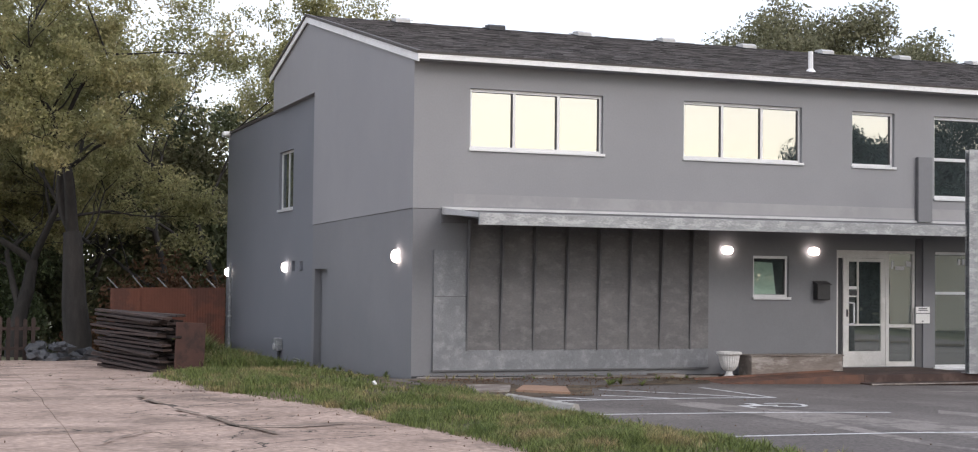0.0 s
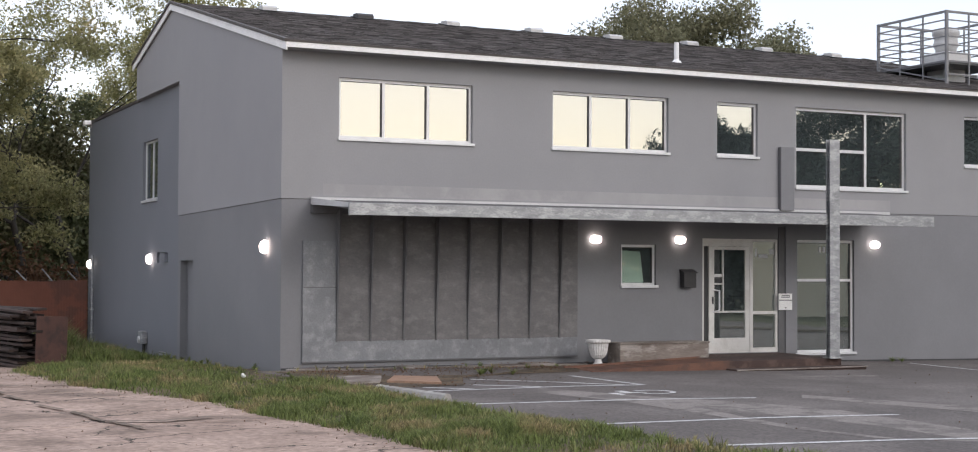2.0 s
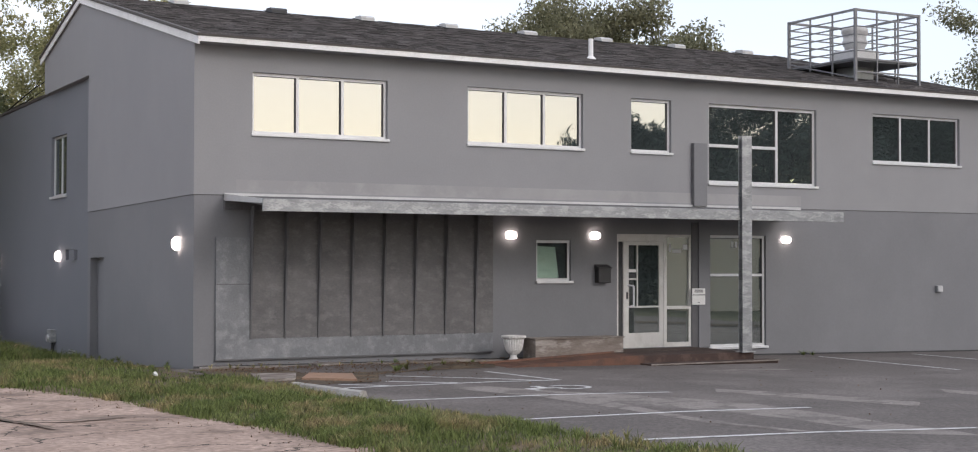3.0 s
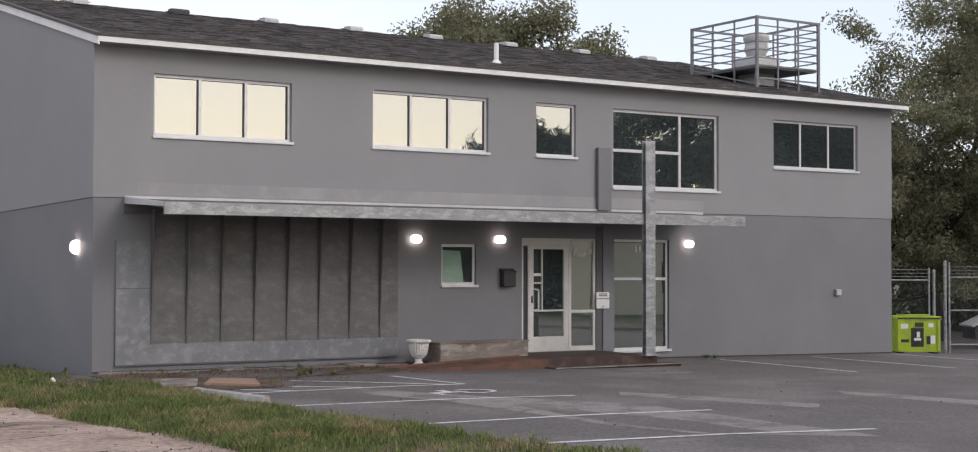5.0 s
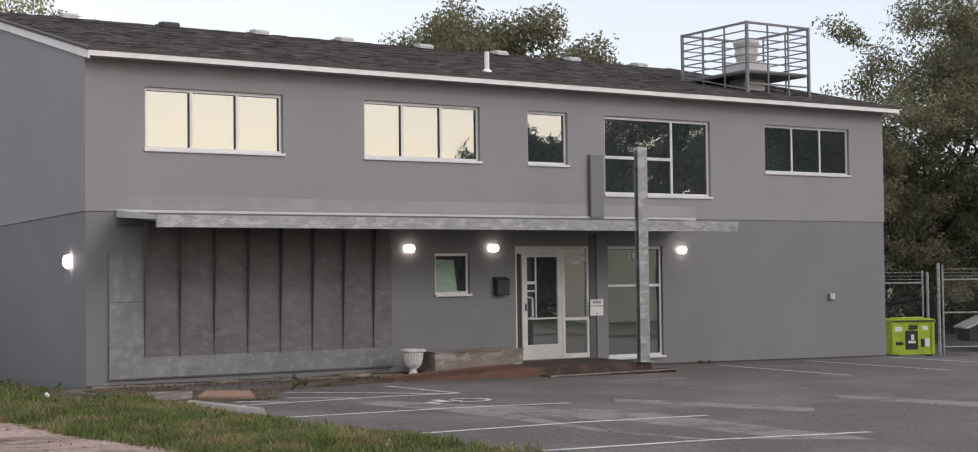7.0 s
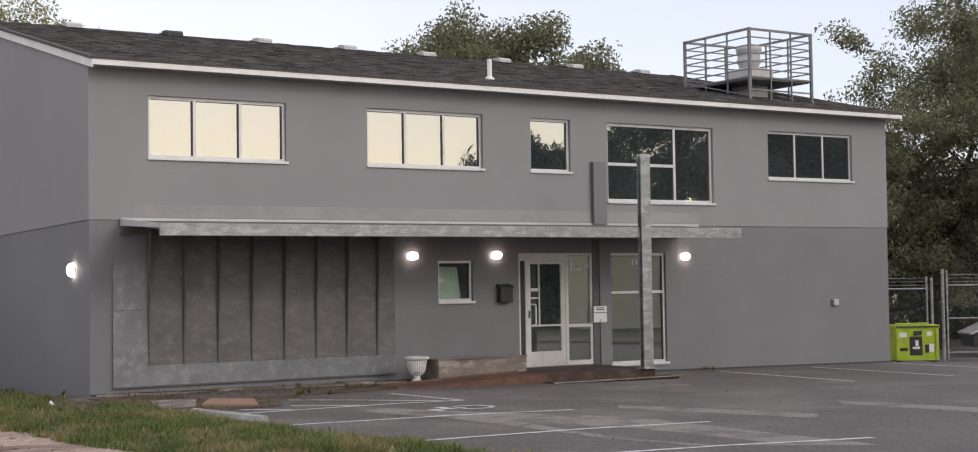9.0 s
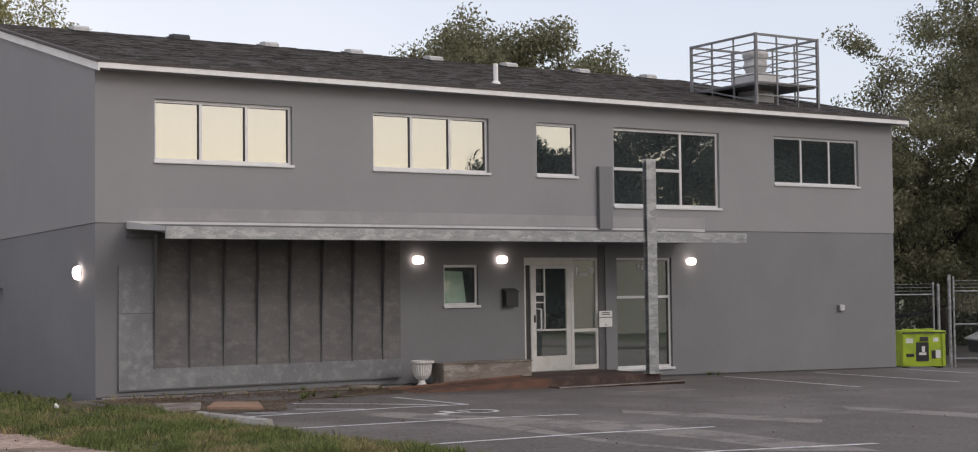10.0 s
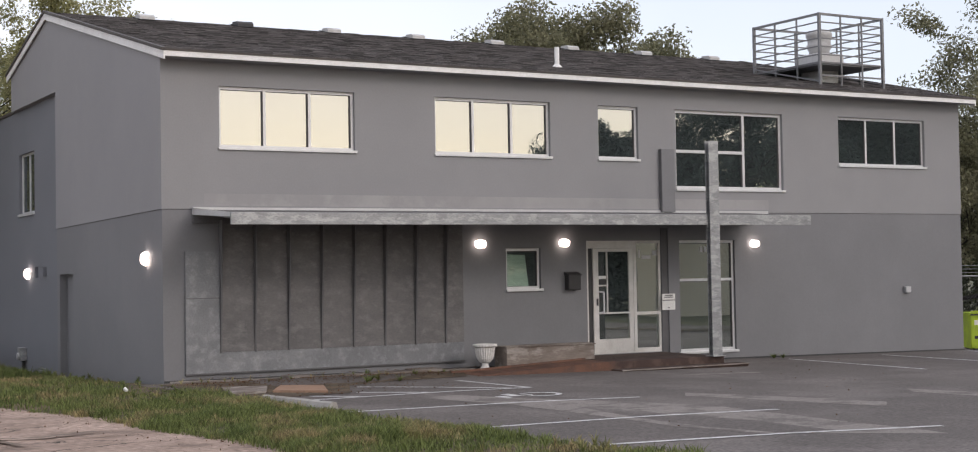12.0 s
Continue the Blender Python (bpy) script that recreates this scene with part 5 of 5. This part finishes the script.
for z in (2.72, 2.84, 2.96):
    part("barbed_wire", rod(bmesh.new(), (0.14, 0, z), (6.5, 0, z), 0.009, seg=4), "galv", yard)
    part("barbed_wire", rod(bmesh.new(), (-3.4, 0, z - 0.1), (-0.55, 0, z - 0.1), 0.009, seg=4), "galv", yard)
verts, faces = [], []
for x0, x1, h in ((-3.4, -0.55, 2.5), (0.14, 6.5, 2.6)):
    for k in range(int((x1 - x0 + h) / 0.11)):
        s0 = x0 - h + 0.11 * k
        for flip in (0, 1):
            lo, hi = max(s0, x0), min(s0 + h, x1)
            if hi - lo < 0.05:
                continue
            za, zb = lo - s0, hi - s0
            if flip:
                za, zb = h - za, h - zb
            tube(verts, faces, [Vector((lo, 0, za)), Vector((hi, 0, zb))], [0.0028, 0.0028], 3)
me = bpy.data.meshes.new("link_mesh")
me.from_pydata(verts, [], faces)
tagged(part("link_mesh", me, "fin", yard), kind="stuff")

trailer = thing("utility_trailer", (39.2, 12.6, -1.3), "dark covered utility trailer with a white top in the fenced yard", "trailer", rz=-33.6)
part("body", prism([(-1.1, 0.35), (2.6, 0.35), (2.6, 1.2), (-0.3, 1.2), (-1.1, 0.8)], 0, 1.6, "y"), "black", trailer)
part("top", prism([(-1.2, 0.82), (-0.3, 1.22), (2.7, 1.22), (2.7, 1.3), (-0.33, 1.3), (-1.23, 0.88)], -0.06, 1.66, "y"), "tarp", trailer, "dirty white top")
part("strut", boxed(0.1, 0.18, -0.05, -0.005, 0.45, 1.2), "tarp", trailer)
part("plate", boxed(0.4, 0.7, -0.03, -0.005, 0.6, 0.85), "white", trailer)
for x in (0.0, 1.6):
    wheel = part("wheel", rod(bmesh.new(), (x, -0.06, 0.33), (x, 0.16, 0.33), 0.33, seg=24), "dark", trailer)
    part("hub", rod(bmesh.new(), (x, -0.08, 0.33), (x, -0.05, 0.33), 0.15, seg=16), "galv", wheel)

# ---- across the street, seen in the glass ----
shop = thing("low_beige_building", (27.3, -24.5, -0.1), "low beige block building across the car park", "building")
part("wall", boxed(0, 24, 0.2, 2.5, 0, 3.5), "beige", shop)
part("roof", boxed(-0.2, 24.2, 0.0, 2.7, 3.5, 3.7), "drip", shop)
for x in (3.0, 7.5, 12.0, 17.0):
    w = part("window", boxed(x, x + 0.9, 2.505, 2.54, 0.9, 2.1), "dark", shop)
    part("sill", boxed(x - 0.05, x + 0.95, 2.541, 2.6, 0.84, 0.9), "kerb", w)
solo("verge", sheet(8, 40, -21.9, -18.6, 0.02), "soil", "grass verge before the beige building", "verge", kind="structure")
for k, (x, y, h) in enumerate(((46.2, -58, 9.3), (49.4, -60, 12.8), (52.6, -58, 11.6), (55.6, -59, 16.0), (60.5, -57, 17.5), (65.5, -60, 18), (70, -56, 17.5), (75, -60, 18.5), (80, -57, 18.5), (86, -60, 18.5), (92, -58, 18))):
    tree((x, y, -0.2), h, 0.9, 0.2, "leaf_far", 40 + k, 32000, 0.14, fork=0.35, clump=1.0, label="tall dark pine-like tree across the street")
# made-up scrub, blocks the bright sky from the door's reflection
undergrowth("street_hedge", 8, 62, -72, -64, -0.5, 4.5, 26000, 0.3, "leaf_far", 18, "added low dark scrub that keeps bright sky out of the door glass", 2.0)



# ---- drive ----
drive = thing("driveway", (0, 0, 0), "old brownish concrete driveway of cracked slabs", "driveway", kind="structure")
cuts = [-40, -30, -24, -19, -15.2, -11.4, -7.7, -4.0, -0.4, 3.2, 6.8, 10.5, 14.3]
xcut = [-26, -18, -12.5, -9.3, -6.3, None]
for ya, yb in zip(cuts, cuts[1:]):
    for xa, xb in zip(xcut, xcut[1:]):
        bm = bmesh.new()
        n = 7
        rows = []
        for y in np.linspace(ya + 0.015, yb - 0.015, n):
            right = (xb - 0.004) if xb is not None else curve_x(DRIVE_EDGE, y) + 0.12
            rows.append([(x, y) for x in np.linspace(xa + 0.004, right, 5)])
        vs = [[bm.verts.new((x + 0.05 * noise.noise(Vector((round(x, 1) * 3, y * 0.9, 1))), y + 0.05 * noise.noise(Vector((x * 0.9, round(y, 1) * 3, 2))), ground_height(x, y) + 0.006 + 0.018 * noise.noise(Vector((x * 0.5, y * 0.5, 3))))) for x, y in r] for r in rows]
        for p, q in zip(vs, vs[1:]):
            for i in range(4):
                bm.faces.new((p[i], p[i + 1], q[i + 1], q[i]))
        ext = bmesh.ops.extrude_face_region(bm, geom=bm.faces[:])
        for v in ext["geom"]:
            if isinstance(v, bmesh.types.BMVert):
                v.co.z -= 0.12
        part("slab", bm, "concrete", drive)
solo("drive_bed", sheet(-26, -1.5, -40, 15.5, -0.03), "soil", "dark soil between the slabs", "soil", kind="structure")

# dirt-filled seams and dark stains across the drive


def seam(points, width):
    """A ragged strip of dirt that lies just over the slabs."""
    bm = bmesh.new()
    rows = []
    for (xa, ya), (xb, yb) in zip(points, points[1:]):
        n = max(2, int(math.hypot(xb - xa, yb - ya) / 0.1))
        for k in range(n):
            x, y = xa + (xb - xa) * k / n, ya + (yb - ya) * k / n
            x += 0.06 * noise.noise(Vector((x * 2, y * 2, 7)))
            y += 0.1 * noise.noise(Vector((x * 2, y * 2, 17)))
            w = width * (0.55 + 0.9 * abs(noise.noise(Vector((x * 3, y * 3, 27)))))
            d = Vector((ya - yb, xb - xa, 0)).normalized() * w
            rows.append([bm.verts.new((x + s * d.x, y + s * d.y, ground_height(x, y) + 0.03)) for s in (-1, 1)])
    for p, q in zip(rows, rows[1:]):
        if noise.noise(p[0].co * 1.3 + Vector((0, 0, 40))) < 0.12:
            bm.faces.new((p[0], q[0], q[1], p[1]))
    return solo("dirt_seam", bm, "gritty", "ragged seam of dirt and dead grass in the concrete drive", "dirt", kind="structure")


seam([(-5.9, -0.8), (-5.15, -1.6), (-4.5, -2.0), (-3.8, -1.9)], 0.06)
seam([(-4.95, -2.9), (-4.8, -5.0), (-4.5, -6.1), (-4.38, -7.3), (-4.1, -8.3)], 0.05)
seam([(-6.05, -8.7), (-5.7, -8.05), (-5.35, -7.65)], 0.03)
seam([(-4.37, -7.4), (-3.75, -7.55), (-3.0, -7.25)], 0.06)

# ---- grass strip ----
bm = bmesh.new()
rows = []


def mound(x, y):
    a, b = curve_x(DRIVE_EDGE, y), (curve_x(LOT_EDGE, y) if y < 0 else -0.15)
    t = min(max((x - a) / max(b - a, 0.1), 0), 1)
    return ground_height(x, y) + 0.045 * math.sin(math.pi * t) ** 0.7 + 0.025 * noise.noise(Vector((x, y, 0)) * 1.5) - 0.012


for y in np.linspace(-19, 17, 73):
    a, b = curve_x(DRIVE_EDGE, y), (curve_x(LOT_EDGE, y) if y < 0 else -0.15)
    rows.append([bm.verts.new((x, y, mound(x, y))) for x in np.linspace(a, b, 9)])
for p, q in zip(rows, rows[1:]):
    for i in range(8):
        bm.faces.new((p[i], p[i + 1], q[i + 1], q[i]))
solo("grass_bank", bm, "soil", "low bank of soil and thatch under the grass", "soil", kind="structure")

nr = np.random.RandomState(7)
verts, faces = [], []


def blades(count, y0, y1, hmin, hmax, width):
    made = 0
    while made < count:
        y = nr.uniform(y0, y1)
        a, b = curve_x(DRIVE_EDGE, y) - 0.05, (curve_x(LOT_EDGE, y) + 0.05 if y < -1 else -0.6)
        x = a + (b - a) * nr.beta(1.15, 1.25)
        thick = 0.5 + 1.1 * noise.noise(Vector((x, y, 5)) * 0.9) + 0.5 * noise.noise(Vector((x, y, 9)) * 3.0)
        if nr.rand() > max(thick, 0.12):
            continue
        z = mound(x, y) - 0.01
        for _ in range(3):
            h = nr.uniform(hmin, hmax) * (0.5 + 0.7 * max(min(thick, 1.2), 0.2)) * min(1.0, max(0.3, -x / 1.3 if y > -3 else 1.0))
            t, lean = nr.uniform(0, 6.283), nr.uniform(0.15, 0.9) * h
            px_, py_ = x + nr.normal() * 0.025, y + nr.normal() * 0.025
            u = nr.uniform(0, 6.283)
            wx, wy = width * math.cos(u), width * math.sin(u)
            k = len(verts)
            mx_, my_ = px_ + 0.35 * lean * math.cos(t), py_ + 0.35 * lean * math.sin(t)
            verts.extend([(px_ - wx, py_ - wy, z), (px_ + wx, py_ + wy, z), (mx_ + 0.7 * wx, my_ + 0.7 * wy, z + 0.65 * h), (mx_ - 0.7 * wx, my_ - 0.7 * wy, z + 0.65 * h), (px_ + lean * math.cos(t), py_ + lean * math.sin(t), z + h)])
            faces.extend([(k, k + 1, k + 2, k + 3), (k + 3, k + 2, k + 4)])
            made += 1


blades(60000, -14.5, -4, 0.04, 0.15, 0.006)
blades(20000, -4, 4, 0.06, 0.15, 0.008)
blades(15000, 4, 10, 0.12, 0.32, 0.01)
blades(12000, 10, 16.5, 0.3, 0.75, 0.012)
me = bpy.data.meshes.new("grass")
me.from_pydata(verts, [], faces)
solo("grass", me, "blade", "unmown green and straw-coloured grass along the drive", "grass", kind="stuff")
bm = bmesh.new()
bmesh.ops.create_icosphere(bm, subdivisions=2, radius=0.035)
for v in bm.verts:
    v.co *= 1 + 0.8 * noise.noise(v.co * 30)
litter = solo("paper_litter", bm, "white", "crumpled white paper lying in the grass", "litter")
litter.location = (-1.33, -2.4, mound(-1.33, -2.4) + 0.1)


# taller tufts and weeds in the grass and along the wall foot
verts, faces = [], []
wr = np.random.RandomState(21)


def tuft(x, y, z, n, h, spread, width):
    for _ in range(n):
        hh, t, ln = h * wr.uniform(0.5, 1.1), wr.uniform(0, 6.283), spread * wr.uniform(0.2, 1.0)
        u = t + 1.57
        wx, wy = width * math.cos(u), width * math.sin(u)
        mx_, my_ = x + 0.4 * ln * math.cos(t), y + 0.4 * ln * math.sin(t)
        k = len(verts)
        verts.extend([(x - wx, y - wy, z), (x + wx, y + wy, z), (mx_ + wx, my_ + wy, z + 0.7 * hh), (mx_ - wx, my_ - wy, z + 0.7 * hh), (x + ln * math.cos(t), y + ln * math.sin(t), z + hh)])
        faces.extend([(k, k + 1, k + 2, k + 3), (k + 3, k + 2, k + 4)])


for _ in range(800):
    y = wr.uniform(-14, 16)
    a, b = curve_x(DRIVE_EDGE, y), (curve_x(LOT_EDGE, y) if y < 0 else -0.1)
    x = a + (b - a) * (wr.rand() if wr.rand() < 0.5 else wr.beta(0.5, 0.5))
    tuft(x, y, mound(x, y) - 0.01, wr.randint(8, 22), wr.uniform(0.06, 0.17) * (0.5 if x > -1.0 and y > -3 else 1.0), 0.15, 0.0045)
for _ in range(34):
    x, y = wr.uniform(0.1, 5.4), -0.42 - 0.5 * wr.rand() ** 2
    tuft(x, y, ground_height(x, y), wr.randint(5, 12), wr.uniform(0.04, 0.12), 0.12, 0.005)
for x, y in ((2.9, -2.0), (3.1, -1.9), (2.75, -2.2), (13.1, -0.3), (13.3, -0.35), (3.3, -2.3)):
    tuft(x, y, ground_height(x, y), 30, 0.11, 0.24, 0.006)
for _ in range(14):
    x, y = -0.05 - 0.3 * wr.rand(), wr.uniform(0.0, 8)
    tuft(x, y, ground_height(x, y), 16, wr.uniform(0.06, 0.14), 0.16, 0.005)
me = bpy.data.meshes.new("weeds")
me.from_pydata(verts, [], faces)
solo("weeds", me, "blade", "straggling weeds and taller grass tufts", "weeds", kind="stuff")

# fallen leaves on the drive, along the kerb and on the porch side
spots = []
for _ in range(600):
    y = wr.uniform(-14, 16)
    x = curve_x(DRIVE_EDGE, y) - abs(wr.normal()) * (0.5 if wr.rand() < 0.6 else 3.5)
    spots.append((x, y, ground_height(x, y) + 0.035))
for _ in range(1500):
    x, y = wr.uniform(0.0, 8.0), -0.45 - abs(wr.normal()) * 0.5
    spots.append((x, y, ground_height(x, y) + 0.03 + 0.06 * (y > -0.5)))
for _ in range(500):
    x, y = wr.uniform(0.2, 3.4), wr.uniform(-4.2, -0.5)
    spots.append((x, y, ground_height(x, y) + 0.03))
for _ in range(120):
    x, y = wr.uniform(-1, 14), -14 + 13.5 * wr.rand()
    spots.append((x, y, ground_height(x, y) + 0.02))
me = cards("fallen_leaves", np.array(spots) - (0, 0, 0.012), 0.014, wr, 0.6)
solo("fallen_leaves", me, "leaf_rust", "scattered dry brown fallen leaves", "leaves", kind="stuff")

# ---- shingles ----
verts, faces = [], []
nr = np.random.RandomState(3)
course, tabs = 0.145, {}
slope_len = (peak_y + OV) / math.cos(math.atan(0.236))
for r in range(int(slope_len / course)):
    ya = -OV - 0.03 + r * course * math.cos(math.atan(0.236))
    yb = ya + 0.3 * math.cos(math.atan(0.236))
    yb = min(yb, peak_y)
    x = ROOF_X0 - 0.02 + (r % 3) * 0.11 - 0.2
    while x < ROOF_X1:
        w = (0.24, 0.29, 0.34, 0.37)[nr.randint(4)]
        if r < 5 and x > ROOF_X0 and x + w < ROOF_X1:
            if w not in tabs:
                bm = bmesh.new()
                run = 0.3 * math.cos(math.atan(0.236))
                front, back = 0.022, 0.236 * run + 0.003
                v8 = [bm.verts.new(p) for p in ((0, 0, front), (w - 0.008, 0, front), (w - 0.008, run, back), (0, run, back), (0, 0, front - 0.02), (w - 0.008, 0, front - 0.02), (w - 0.008, run, back - 0.004), (0, run, back - 0.004))]
                for q in ((0, 1, 2, 3), (0, 4, 5, 1), (1, 5, 6, 2), (2, 6, 7, 3), (3, 7, 4, 0), (4, 7, 6, 5)):
                    bm.faces.new([v8[i] for i in q])
                tabs[w] = mesh_of("shingle", bm)
            ob = part("shingle", tabs[w], "shingle_piece", office)
            ob.location = (x, ya, roof_z(ya) + nr.uniform(-0.003, 0.006))
            x += w
            continue
        xa, xb = max(x, ROOF_X0 - 0.015), min(x + w - 0.008, ROOF_X1 + 0.015)
        if xb > xa + 0.03:
            lift = 0.016 + nr.uniform(0, 0.012)
            k = len(verts)
            za, zb = roof_z(ya) + lift, roof_z(yb) + 0.003
            verts.extend([(xa, ya, za), (xb, ya, za), (xb, yb, zb), (xa, yb, zb), (xa, ya, za - 0.026), (xb, ya, za - 0.026)])
            faces.extend([(k, k + 1, k + 2, k + 3), (k, k + 4, k + 5, k + 1)])
        x += w
me = bpy.data.meshes.new("shingles")
me.from_pydata(verts, [], faces)
tagged(part("shingles", me, "shingle", office, "overlapping charcoal shingles"), kind="stuff")
